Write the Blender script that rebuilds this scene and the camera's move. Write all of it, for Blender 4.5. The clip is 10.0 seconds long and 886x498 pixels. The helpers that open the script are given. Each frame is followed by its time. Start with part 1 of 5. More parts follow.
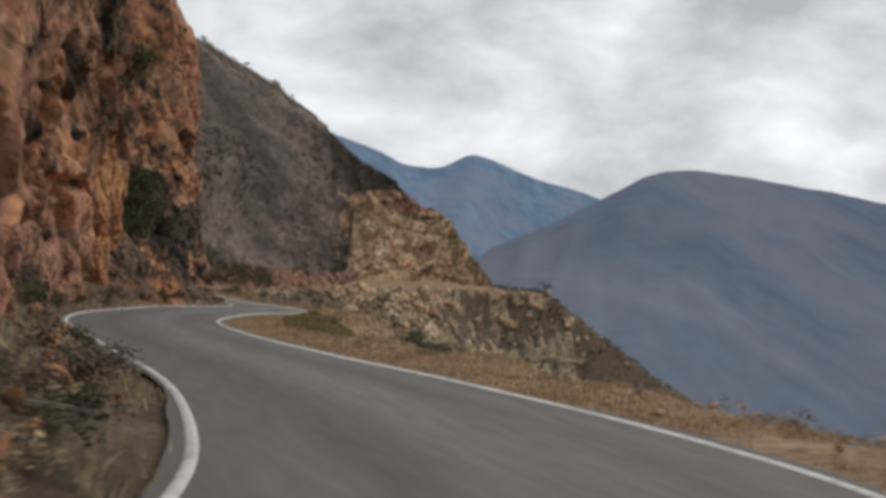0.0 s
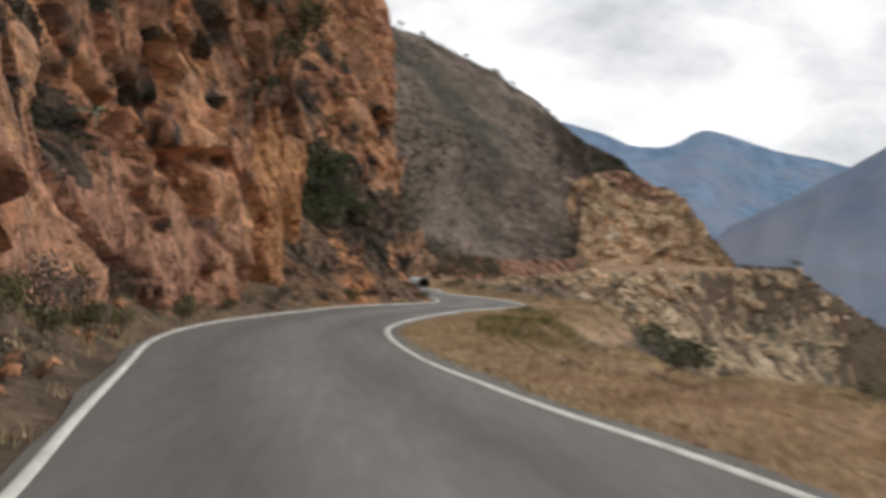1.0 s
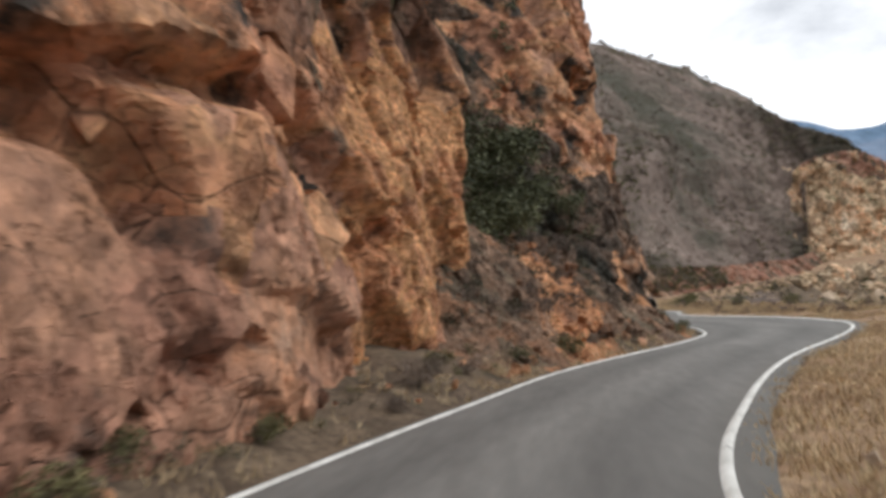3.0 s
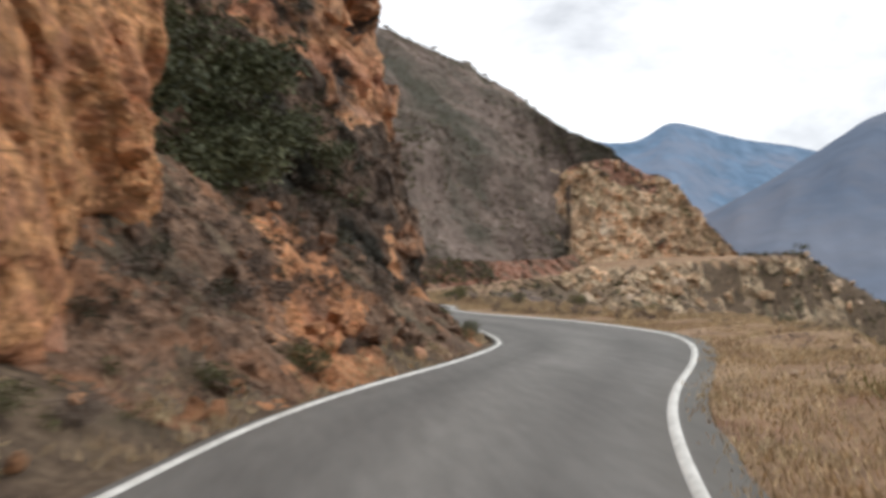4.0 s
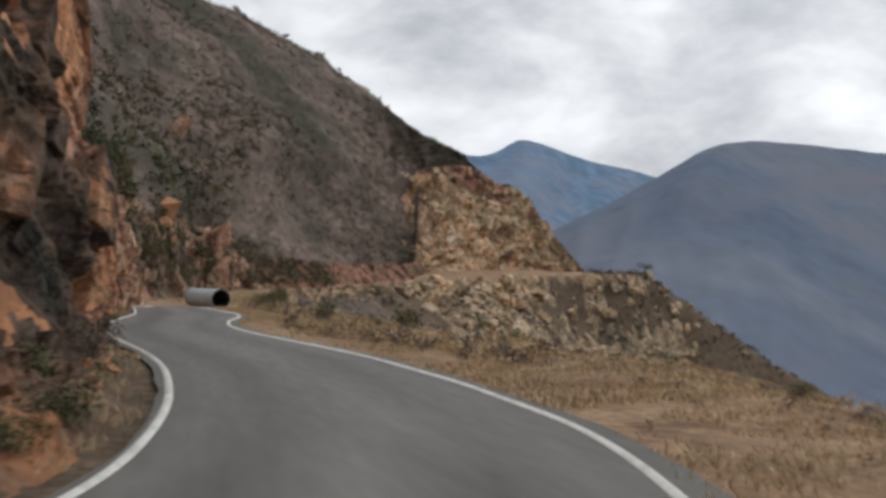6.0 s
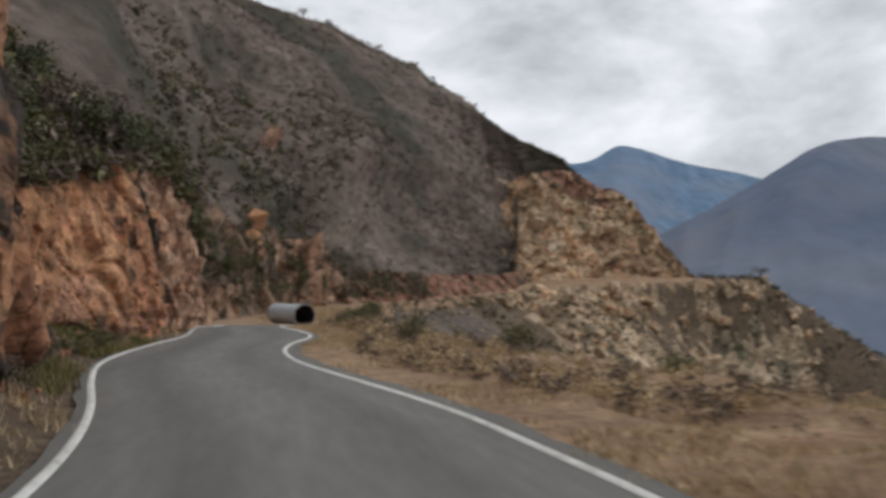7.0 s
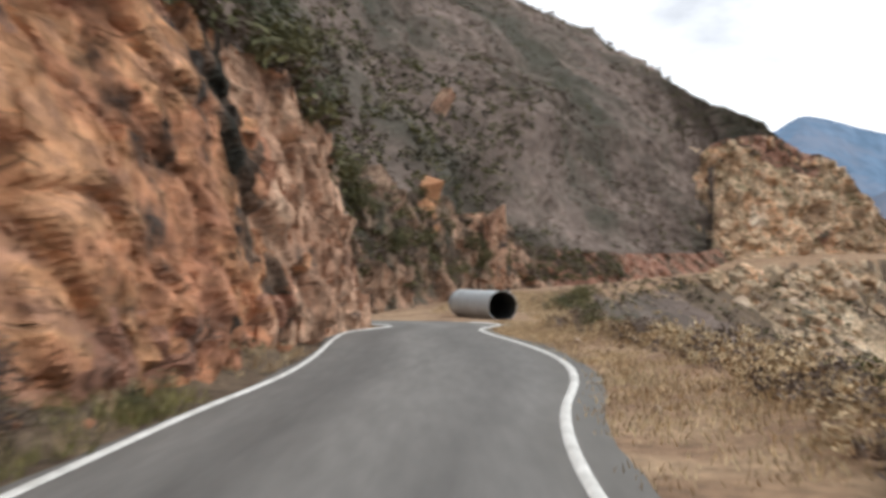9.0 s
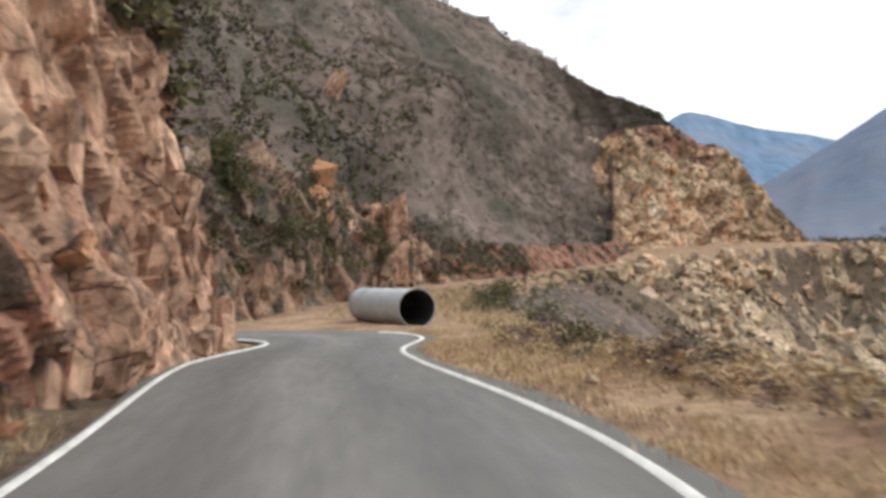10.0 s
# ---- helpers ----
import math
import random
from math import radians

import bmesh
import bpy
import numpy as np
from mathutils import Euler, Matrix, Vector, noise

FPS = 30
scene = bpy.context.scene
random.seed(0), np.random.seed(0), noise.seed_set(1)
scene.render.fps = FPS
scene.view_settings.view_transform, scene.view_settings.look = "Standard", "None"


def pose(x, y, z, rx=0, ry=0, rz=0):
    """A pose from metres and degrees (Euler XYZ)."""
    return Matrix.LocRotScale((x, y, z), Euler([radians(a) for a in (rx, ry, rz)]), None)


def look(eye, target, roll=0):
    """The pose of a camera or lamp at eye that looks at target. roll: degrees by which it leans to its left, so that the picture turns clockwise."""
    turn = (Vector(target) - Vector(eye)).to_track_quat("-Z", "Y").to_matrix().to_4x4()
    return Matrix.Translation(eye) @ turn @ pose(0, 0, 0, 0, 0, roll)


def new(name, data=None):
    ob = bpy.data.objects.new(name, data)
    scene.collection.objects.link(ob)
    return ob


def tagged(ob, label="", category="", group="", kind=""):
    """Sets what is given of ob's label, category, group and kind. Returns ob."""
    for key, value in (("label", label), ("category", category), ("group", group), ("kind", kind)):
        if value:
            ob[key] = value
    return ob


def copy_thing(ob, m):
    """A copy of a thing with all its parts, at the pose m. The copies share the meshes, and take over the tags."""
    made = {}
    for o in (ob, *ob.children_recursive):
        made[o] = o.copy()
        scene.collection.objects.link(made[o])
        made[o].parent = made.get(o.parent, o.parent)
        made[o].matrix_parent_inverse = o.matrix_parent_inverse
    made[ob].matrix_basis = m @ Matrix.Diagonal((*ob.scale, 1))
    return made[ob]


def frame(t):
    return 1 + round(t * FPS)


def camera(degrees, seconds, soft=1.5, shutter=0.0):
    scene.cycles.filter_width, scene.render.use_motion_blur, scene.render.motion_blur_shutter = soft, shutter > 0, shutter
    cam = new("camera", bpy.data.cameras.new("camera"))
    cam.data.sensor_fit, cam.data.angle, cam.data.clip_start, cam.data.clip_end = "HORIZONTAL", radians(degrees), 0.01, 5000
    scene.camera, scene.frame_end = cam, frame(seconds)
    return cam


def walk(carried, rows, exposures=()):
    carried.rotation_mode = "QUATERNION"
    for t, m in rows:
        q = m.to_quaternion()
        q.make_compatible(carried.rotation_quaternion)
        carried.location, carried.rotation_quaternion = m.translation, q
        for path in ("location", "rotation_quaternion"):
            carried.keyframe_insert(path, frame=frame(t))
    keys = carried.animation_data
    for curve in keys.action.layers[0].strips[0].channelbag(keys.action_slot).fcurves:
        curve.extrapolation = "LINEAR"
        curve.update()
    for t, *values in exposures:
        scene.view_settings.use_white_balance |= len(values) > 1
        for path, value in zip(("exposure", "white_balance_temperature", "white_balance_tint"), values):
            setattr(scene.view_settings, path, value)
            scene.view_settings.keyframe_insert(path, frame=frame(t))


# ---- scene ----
cam = camera(50.46, 10.0, soft=3.5, shutter=0.4)
PATH = [
    (0, pose(0.00, -0.00, 1.342, 93.19, -4.98, -19.61)),
    (0.5, pose(1.65, 4.22, 1.380, 90.12, -4.57, -15.17)),
    (1, pose(2.62, 8.47, 1.417, 91.53, -2.46, -5.45)),
    (1.5, pose(2.97, 12.78, 1.435, 92.29, 0.54, 4.05)),
    (2, pose(2.87, 17.03, 1.463, 92.67, 4.07, 8.45)),
    (2.2, pose(2.77, 18.66, 1.452, 92.02, 5.30, 9.22)),
    (3.5, pose(2.45, 29.46, 1.510, 94.24, 3.01, 1.98)),
    (4, pose(2.89, 33.83, 1.466, 92.02, 1.16, -6.94)),
    (4.5, pose(3.58, 37.82, 1.463, 92.71, -0.66, -12.01)),
    (5, pose(4.70, 41.64, 1.434, 93.04, -1.06, -16.66)),
    (6.5, pose(8.24, 51.51, 1.497, 92.33, -2.74, -15.44)),
    (7, pose(8.96, 55.96, 1.422, 92.96, -0.50, -10.18)),
    (7.5, pose(9.23, 60.54, 1.368, 92.08, 0.33, -4.25)),
    (8, pose(8.97, 65.23, 1.326, 92.07, 0.54, 3.30)),
    (8.5, pose(8.57, 69.94, 1.392, 91.61, 0.24, 5.19)),
    (9, pose(8.28, 74.79, 1.399, 91.90, 0.19, 0.12)),
    (9.5, pose(8.19, 79.64, 1.390, 91.17, 1.63, -5.01)),
    (10, pose(8.15, 84.24, 1.380, 91.58, 1.29, -6.27)),
]
EXPOSURE = [(0, -0.42, 6450, 10), (0.5, -0.08, 6550, 10), (1, -0.05, 6600, 10), (2, 0.4, 6450, 10), (3.5, 0.15, 6350, 10), (4.5, 0.36, 6450, 10), (5, -0.03, 6450, 10), (6.5, -0.36, 6300, 10),
            (7.5, -0.42, 6250, 10), (8, -0.36, 6050, 10), (8.4, 0.1, 6300, 10), (9, 0.36, 6300, 10), (10, 0.5, 6350, 10)]
walk(cam, PATH, EXPOSURE)

# ---- world, sun, exposure ----
SUN_ELEV, SUN_TURN = radians(45), radians(85)
world = bpy.data.worlds.new("overcast_sky")
scene.world = world
world.use_nodes = True
wn, wl = world.node_tree.nodes, world.node_tree.links
wn.clear()
w_out = wn.new("ShaderNodeOutputWorld")
w_bg = wn.new("ShaderNodeBackground")
w_sky = wn.new("ShaderNodeTexSky")
w_sky.sky_type = "NISHITA"
w_sky.sun_disc = False
w_sky.sun_elevation, w_sky.sun_rotation = SUN_ELEV, SUN_TURN
w_dim = wn.new("ShaderNodeVectorMath")
w_dim.operation = "SCALE"
w_dim.inputs[3].default_value = 0.10
w_co = wn.new("ShaderNodeTexCoord")
w_map = wn.new("ShaderNodeMapping")
w_map.inputs["Scale"].default_value = (2.6, 2.6, 5.0)
w_map.inputs["Location"].default_value = (0.4, 1.7, 0.2)
w_noise = wn.new("ShaderNodeTexNoise")
w_noise.inputs["Scale"].default_value = 2.1
w_noise.inputs["Detail"].default_value = 7.0
w_noise.inputs["Roughness"].default_value = 0.55
w_noise.inputs["Distortion"].default_value = 0.2
w_ramp = wn.new("ShaderNodeValToRGB")
w_ramp.color_ramp.elements[0].position = 0.33
w_ramp.color_ramp.elements[0].color = (0.57, 0.585, 0.61, 1)
w_ramp.color_ramp.elements[1].position = 0.68
w_ramp.color_ramp.elements[1].color = (1.24, 1.245, 1.25, 1)
w_mix = wn.new("ShaderNodeMix")
w_mix.data_type = "RGBA"
w_mix.inputs[0].default_value = 0.93
wl.new(w_co.outputs["Generated"], w_map.inputs["Vector"])
wl.new(w_map.outputs["Vector"], w_noise.inputs["Vector"])
wl.new(w_noise.outputs["Fac"], w_ramp.inputs["Fac"])
wl.new(w_sky.outputs["Color"], w_dim.inputs[0])
wl.new(w_dim.outputs[0], w_mix.inputs[6])
wl.new(w_ramp.outputs["Color"], w_mix.inputs[7])
wl.new(w_mix.outputs[2], w_bg.inputs["Color"])
w_bg.inputs["Strength"].default_value = 1.13
wl.new(w_bg.outputs["Background"], w_out.inputs["Surface"])

sun_data = bpy.data.lights.new("sun", "SUN")
sun_data.energy = 0.95
sun_data.angle = radians(25)
sun_data.color = (1.0, 0.95, 0.88)
sun = new("sun", sun_data)
sun.matrix_world = look((110, 20, 110), (0, 10, 0))


# ---- materials ----
def mat(name, stops, scale=1.0, rough=0.9, bump=0.3, bump_scale=6.0, detail=6.0, stretch=(1, 1, 1), stain=None,
        stain_scale=0.35, stain_lo=0.55, stain_hi=0.7, fine=0.35, spec=0.25, haze_glow=0.0, island=0.0, metal=0.0, per_object=0.0, cracks=0.0, crack_dark=0.3):
    """A rough natural surface: a ramp of colours over noise, a second finer noise, stains and bump, in world metres."""
    m = bpy.data.materials.new(name)
    m.use_nodes = True
    n, l = m.node_tree.nodes, m.node_tree.links
    b = n["Principled BSDF"]
    co = n.new("ShaderNodeNewGeometry")
    mp = n.new("ShaderNodeMapping")
    mp.inputs["Scale"].default_value = stretch
    l.new(co.outputs["Position"], mp.inputs["Vector"])
    a = n.new("ShaderNodeTexNoise")
    a.inputs["Scale"].default_value = scale
    a.inputs["Detail"].default_value = detail
    a.inputs["Roughness"].default_value = 0.6
    a.inputs["Distortion"].default_value = 0.5
    l.new(mp.outputs["Vector"], a.inputs["Vector"])
    r = n.new("ShaderNodeValToRGB")
    e = r.color_ramp.elements
    e[0].position, e[0].color = stops[0][0], (*stops[0][1], 1)
    e[1].position, e[1].color = stops[-1][0], (*stops[-1][1], 1)
    for pos, col in stops[1:-1]:
        k = e.new(pos)
        k.color = (*col, 1)
    l.new(a.outputs["Fac"], r.inputs["Fac"])
    col = r.outputs["Color"]
    f = n.new("ShaderNodeTexNoise")
    f.inputs["Scale"].default_value = scale * 9
    f.inputs["Detail"].default_value = 5
    l.new(mp.outputs["Vector"], f.inputs["Vector"])
    fr = n.new("ShaderNodeMapRange")
    fr.inputs["From Min"].default_value, fr.inputs["From Max"].default_value = 0.3, 0.7
    fr.inputs["To Min"].default_value, fr.inputs["To Max"].default_value = 1 - fine, 1 + fine
    l.new(f.outputs["Fac"], fr.inputs["Value"])
    mul = n.new("ShaderNodeMix")
    mul.data_type, mul.blend_type = "RGBA", "MULTIPLY"
    mul.inputs[0].default_value = 1.0
    l.new(col, mul.inputs[6])
    l.new(fr.outputs["Result"], mul.inputs[7])
    col = mul.outputs[2]
    edges = []
    if cracks:
        wob = n.new("ShaderNodeTexNoise")
        wob.inputs["Scale"].default_value = cracks * 0.9
        wob.inputs["Detail"].default_value = 1
        l.new(co.outputs["Position"], wob.inputs["Vector"])
        bend = n.new("ShaderNodeVectorMath")
        bend.operation = "MULTIPLY_ADD"
        bend.inputs[1].default_value = (0.32 / cracks,) * 3
        l.new(wob.outputs["Color"], bend.inputs[0])
        l.new(co.outputs["Position"], bend.inputs[2])
        lie = n.new("ShaderNodeMapping")
        lie.inputs["Rotation"].default_value = (0.6, 0.15, 0.2)
        lie.inputs["Scale"].default_value = (1, 0.8, 1.1)
        l.new(bend.outputs[0], lie.inputs["Vector"])
        for size, dark, wide, vary in ((cracks, 0.3 + 0.7 * crack_dark, 0.025, 0.15), (cracks * 2.7, 0.5 + 0.5 * crack_dark, 0.04, 0.11), (cracks * 7.0, 0.75 + 0.25 * crack_dark, 0.05, 0.08)):
            cell = n.new("ShaderNodeTexVoronoi")
            cell.inputs["Scale"].default_value = size
            l.new(lie.outputs["Vector"], cell.inputs["Vector"])
            tone = n.new("ShaderNodeSeparateColor")
            l.new(cell.outputs["Color"], tone.inputs["Color"])
            tr = n.new("ShaderNodeMapRange")
            tr.inputs["To Min"].default_value, tr.inputs["To Max"].default_value = 1 - vary, 1 + vary
            l.new(tone.outputs[0], tr.inputs["Value"])
            joint = n.new("ShaderNodeTexVoronoi")
            joint.feature = "DISTANCE_TO_EDGE"
            joint.inputs["Scale"].default_value = size
            l.new(lie.outputs["Vector"], joint.inputs["Vector"])
            jr = n.new("ShaderNodeMapRange")
            jr.interpolation_type = "SMOOTHSTEP"
            jr.inputs["From Max"].default_value = wide
            jr.inputs["To Min"].default_value = dark
            l.new(joint.outputs["Distance"], jr.inputs["Value"])
            gap = n.new("ShaderNodeTexNoise")
            gap.inputs["Scale"].default_value = size * 0.7
            gap.inputs["Detail"].default_value = 3
            l.new(co.outputs["Position"], gap.inputs["Vector"])
            gr = n.new("ShaderNodeMapRange")
            gr.interpolation_type = "SMOOTHSTEP"
            gr.inputs["From Min"].default_value, gr.inputs["From Max"].default_value = 0.5, 0.62
            gr.inputs["To Min"].default_value, gr.inputs["To Max"].default_value = 1.0, 0.0
            l.new(gap.outputs["Fac"], gr.inputs["Value"])
            some = n.new("ShaderNodeMath")
            some.operation = "MAXIMUM"
            l.new(jr.outputs["Result"], some.inputs[0])
            l.new(gr.outputs["Result"], some.inputs[1])
            both = n.new("ShaderNodeMath")
            both.operation = "MULTIPLY"
            l.new(tr.outputs["Result"], both.inputs[0])
            l.new(some.outputs[0], both.inputs[1])
            mx = n.new("ShaderNodeMix")
            mx.data_type, mx.blend_type = "RGBA", "MULTIPLY"
            mx.inputs[0].default_value = 1.0
            l.new(col, mx.inputs[6])
            l.new(both.outputs[0], mx.inputs[7])
            col = mx.outputs[2]
            off = n.new("ShaderNodeVectorMath")
            off.operation = "SUBTRACT"
            l.new(lie.outputs["Vector"], off.inputs[0])
            l.new(cell.outputs["Position"], off.inputs[1])
            aim = n.new("ShaderNodeVectorMath")
            aim.operation = "SUBTRACT"
            aim.inputs[1].default_value = (0.5, 0.5, 0.5)
            l.new(cell.outputs["Color"], aim.inputs[0])
            tip = n.new("ShaderNodeVectorMath")
            tip.operation = "DOT_PRODUCT"
            l.new(off.outputs[0], tip.inputs[0])
            l.new(aim.outputs[0], tip.inputs[1])
            edges.append((tip.outputs["Value"], 1.5))
            edges.append((some.outputs[0], 0.1 / size))
    if stain:
        s = n.new("ShaderNodeTexNoise")
        s.inputs["Scale"].default_value = stain_scale
        s.inputs["Detail"].default_value = 8
        s.inputs["Roughness"].default_value = 0.65
        sm = n.new("ShaderNodeMapping")
        sm.inputs["Location"].default_value = (13.1, 4.7, 2.2)
        sm.inputs["Scale"].default_value = (1.0, 1.0, 0.9)
        l.new(co.outputs["Position"], sm.inputs["Vector"])
        l.new(sm.outputs["Vector"], s.inputs["Vector"])
        sr = n.new("ShaderNodeMapRange")
        sr.inputs["From Min"].default_value, sr.inputs["From Max"].default_value = stain_lo, stain_hi
        l.new(s.outputs["Fac"], sr.inputs["Value"])
        sx = n.new("ShaderNodeMix")
        sx.data_type = "RGBA"
        sx.inputs[7].default_value = (*stain, 1)
        l.new(sr.outputs["Result"], sx.inputs[0])
        l.new(col, sx.inputs[6])
        col = sx.outputs[2]
    if island or per_object:
        hs = n.new("ShaderNodeHueSaturation")
        amount = island or per_object
        vr = n.new("ShaderNodeMapRange")
        vr.inputs["To Min"].default_value, vr.inputs["To Max"].default_value = 1 - amount, 1 + amount
        if island:
            l.new(co.outputs["Random Per Island"], vr.inputs["Value"])
        else:
            oi = n.new("ShaderNodeObjectInfo")
            l.new(oi.outputs["Random"], vr.inputs["Value"])
        l.new(vr.outputs["Result"], hs.inputs["Value"])
        l.new(col, hs.inputs["Color"])
        col = hs.outputs["Color"]
    l.new(col, b.inputs["Base Color"])
    b.inputs["Roughness"].default_value = rough
    b.inputs["Specular IOR Level"].default_value = spec
    b.inputs["Metallic"].default_value = metal
    # Emission in the surface's own colour imitates the veil of distant haze.
    if haze_glow:
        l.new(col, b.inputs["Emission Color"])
        b.inputs["Emission Strength"].default_value = haze_glow
    if bump:
        bn = n.new("ShaderNodeTexNoise")
        bn.inputs["Scale"].default_value = bump_scale
        bn.inputs["Detail"].default_value = 8
        bn.inputs["Roughness"].default_value = 0.65
        l.new(mp.outputs["Vector"], bn.inputs["Vector"])
        bp = n.new("ShaderNodeBump")
        bp.inputs["Strength"].default_value = bump
        bp.inputs["Distance"].default_value = 0.6 / bump_scale
        for height, deep in edges:
            eb = n.new("ShaderNodeBump")
            eb.inputs["Strength"].default_value = 0.7
            eb.inputs["Distance"].default_value = deep
            l.new(height, eb.inputs["Height"])
            if bp.inputs["Normal"].is_linked:
                l.new(bp.inputs["Normal"].links[0].from_socket, eb.inputs["Normal"])
            l.new(eb.outputs["Normal"], bp.inputs["Normal"])
        l.new(bn.outputs["Fac"], bp.inputs["Height"])
        l.new(bp.outputs["Normal"], b.inputs["Normal"])
    return m


M_ASPHALT = mat("asphalt", [(0.3, (0.144, 0.138, 0.127)), (0.7, (0.198, 0.190, 0.176))], 0.7, 0.8, 0.35, 60, fine=0.10, stretch=(1, 0.16, 1))


def wheel_tracks(m):
    """Slightly polished and darkened tracks along the lane; the road's map runs across it from 0 to 1 and along it in metres."""
    n, l = m.node_tree.nodes, m.node_tree.links
    b = n["Principled BSDF"]
    uv = n.new("ShaderNodeUVMap")
    mp = n.new("ShaderNodeMapping")
    mp.inputs["Scale"].default_value = (4.0, 0.12, 1)
    l.new(uv.outputs["UV"], mp.inputs["Vector"])
    wob = n.new("ShaderNodeTexNoise")
    wob.inputs["Scale"].default_value = 1.0
    wob.inputs["Detail"].default_value = 5
    l.new(mp.outputs["Vector"], wob.inputs["Vector"])
    sep = n.new("ShaderNodeSeparateXYZ")
    l.new(uv.outputs["UV"], sep.inputs[0])
    add = n.new("ShaderNodeMath")
    add.operation = "MULTIPLY_ADD"
    add.inputs[1].default_value = 0.16
    l.new(wob.outputs["Fac"], add.inputs[0])
    l.new(sep.outputs["X"], add.inputs[2])
    r = n.new("ShaderNodeValToRGB")
    e = r.color_ramp.elements
    e[0].position, e[0].color = 0.08, (0.86, 0.85, 0.83, 1)
    e[1].position, e[1].color = 1.0, (0.88, 0.87, 0.85, 1)
    for p, v in ((0.2, 1.0), (0.34, 0.78), (0.5, 1.12), (0.62, 1.06), (0.76, 0.80), (0.9, 1.0)):
        k = e.new(p)
        k.color = (v, v, v, 1)
    l.new(add.outputs[0], r.inputs["Fac"])
    mx = n.new("ShaderNodeMix")
    mx.data_type, mx.blend_type = "RGBA", "MULTIPLY"
    mx.inputs[0].default_value = 1.0
    l.new(b.inputs["Base Color"].links[0].from_socket, mx.inputs[6])
    l.new(r.outputs["Color"], mx.inputs[7])
    l.new(mx.outputs[2], b.inputs["Base Color"])


wheel_tracks(M_ASPHALT)
M_LINE = mat("road_paint", [(0.35, (0.55, 0.54, 0.5)), (0.6, (0.74, 0.73, 0.69))], 2.0, 0.7, 0.2, 50, fine=0.12,
             stain=(0.3, 0.29, 0.27), stain_scale=1.5, stain_lo=0.62, stain_hi=0.75)
# The dark stain is lichen and varnish, deepened to paint in overhang shade.
M_ROCK = mat("red_sandstone", [(0.26, (0.25, 0.125, 0.08)), (0.38, (0.45, 0.215, 0.13)), (0.48, (0.59, 0.285, 0.155)), (0.55, (0.63, 0.335, 0.175)),
             (0.63, (0.52, 0.285, 0.185)), (0.76, (0.61, 0.41, 0.285))], 0.3, 0.92, 0.9, 5.0, stretch=(1, 0.75, 1.4),
             stain=(0.07, 0.056, 0.046), stain_scale=0.5, stain_lo=0.53, stain_hi=0.62, fine=0.35, cracks=0.8, crack_dark=0.28)
M_ROCK_PINK = mat("pink_red_sandstone", [(0.26, (0.25, 0.13, 0.085)), (0.4, (0.42, 0.21, 0.138)), (0.52, (0.54, 0.29, 0.185)), (0.64, (0.55, 0.28, 0.16)), (0.76, (0.60, 0.40, 0.285))],
                  0.35, 0.92, 0.9, 5.0, stretch=(1, 0.75, 1.4), stain=(0.11, 0.085, 0.068), stain_scale=0.6, stain_lo=0.56, stain_hi=0.66, fine=0.35, cracks=1.0, crack_dark=0.35)
M_ROCK_B = mat("dark_weathered_rock_and_recess_shade", [(0.3, (0.075, 0.057, 0.045)), (0.45, (0.145, 0.098, 0.07)), (0.57, (0.225, 0.14, 0.094)), (0.64, (0.38, 0.19, 0.105)), (0.75, (0.31, 0.23, 0.17))],
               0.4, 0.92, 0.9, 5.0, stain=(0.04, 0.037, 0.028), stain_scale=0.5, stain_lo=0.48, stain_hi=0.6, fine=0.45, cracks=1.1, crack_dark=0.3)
M_ROCK_PALE = mat("pale_pink_sandstone", [(0.26, (0.30, 0.17, 0.115)), (0.42, (0.50, 0.29, 0.19)), (0.56, (0.62, 0.39, 0.26)), (0.74, (0.66, 0.47, 0.33))], 0.35, 0.92, 0.9, 5.0,
                  stretch=(1, 0.8, 0.6), stain=(0.11, 0.085, 0.07), stain_scale=0.5, stain_lo=0.55, stain_hi=0.64, fine=0.35, cracks=0.9, crack_dark=0.35)
M_ROCK_UPPER = mat("rust_brown_sandstone", [(0.28, (0.12, 0.07, 0.05)), (0.42, (0.27, 0.14, 0.088)), (0.54, (0.46, 0.225, 0.125)), (0.66, (0.37, 0.21, 0.14)), (0.78, (0.46, 0.31, 0.21))],
                   0.4, 0.92, 0.9, 5.0, stain=(0.06, 0.055, 0.036), stain_scale=0.55, stain_lo=0.5, stain_hi=0.62, fine=0.4, cracks=0.9, crack_dark=0.3)
M_ROCK_OCHRE = mat("ochre_sandstone", [(0.28, (0.30, 0.14, 0.08)), (0.42, (0.54, 0.25, 0.125)), (0.54, (0.66, 0.34, 0.155)), (0.66, (0.60, 0.28, 0.15)), (0.78, (0.66, 0.42, 0.25))],
                   0.5, 0.92, 0.9, 6.0, stretch=(1, 1, 2.0), stain=(0.16, 0.10, 0.065), stain_scale=0.7, stain_lo=0.66, stain_hi=0.76, fine=0.4, cracks=1.6, crack_dark=0.35)
M_DIRT = mat("brown_roadside_dirt", [(0.3, (0.078, 0.054, 0.038)), (0.5, (0.13, 0.093, 0.062)), (0.7, (0.20, 0.145, 0.096))], 0.9, 0.95, 0.9, 9, stain=(0.085, 0.072, 0.048), stain_scale=0.8, fine=0.45)
M_ROCK_FAR = mat("tan_sandstone", [(0.28, (0.34, 0.21, 0.13)), (0.42, (0.58, 0.385, 0.235)), (0.52, (0.68, 0.50, 0.33)),
                 (0.6, (0.64, 0.37, 0.205)), (0.74, (0.78, 0.64, 0.48))], 0.1, 0.92, 0.9, 0.9, stain=(0.24, 0.19, 0.105), stain_scale=0.13,
                 stain_lo=0.53, stain_hi=0.66, fine=0.4, cracks=0.2, crack_dark=0.45)
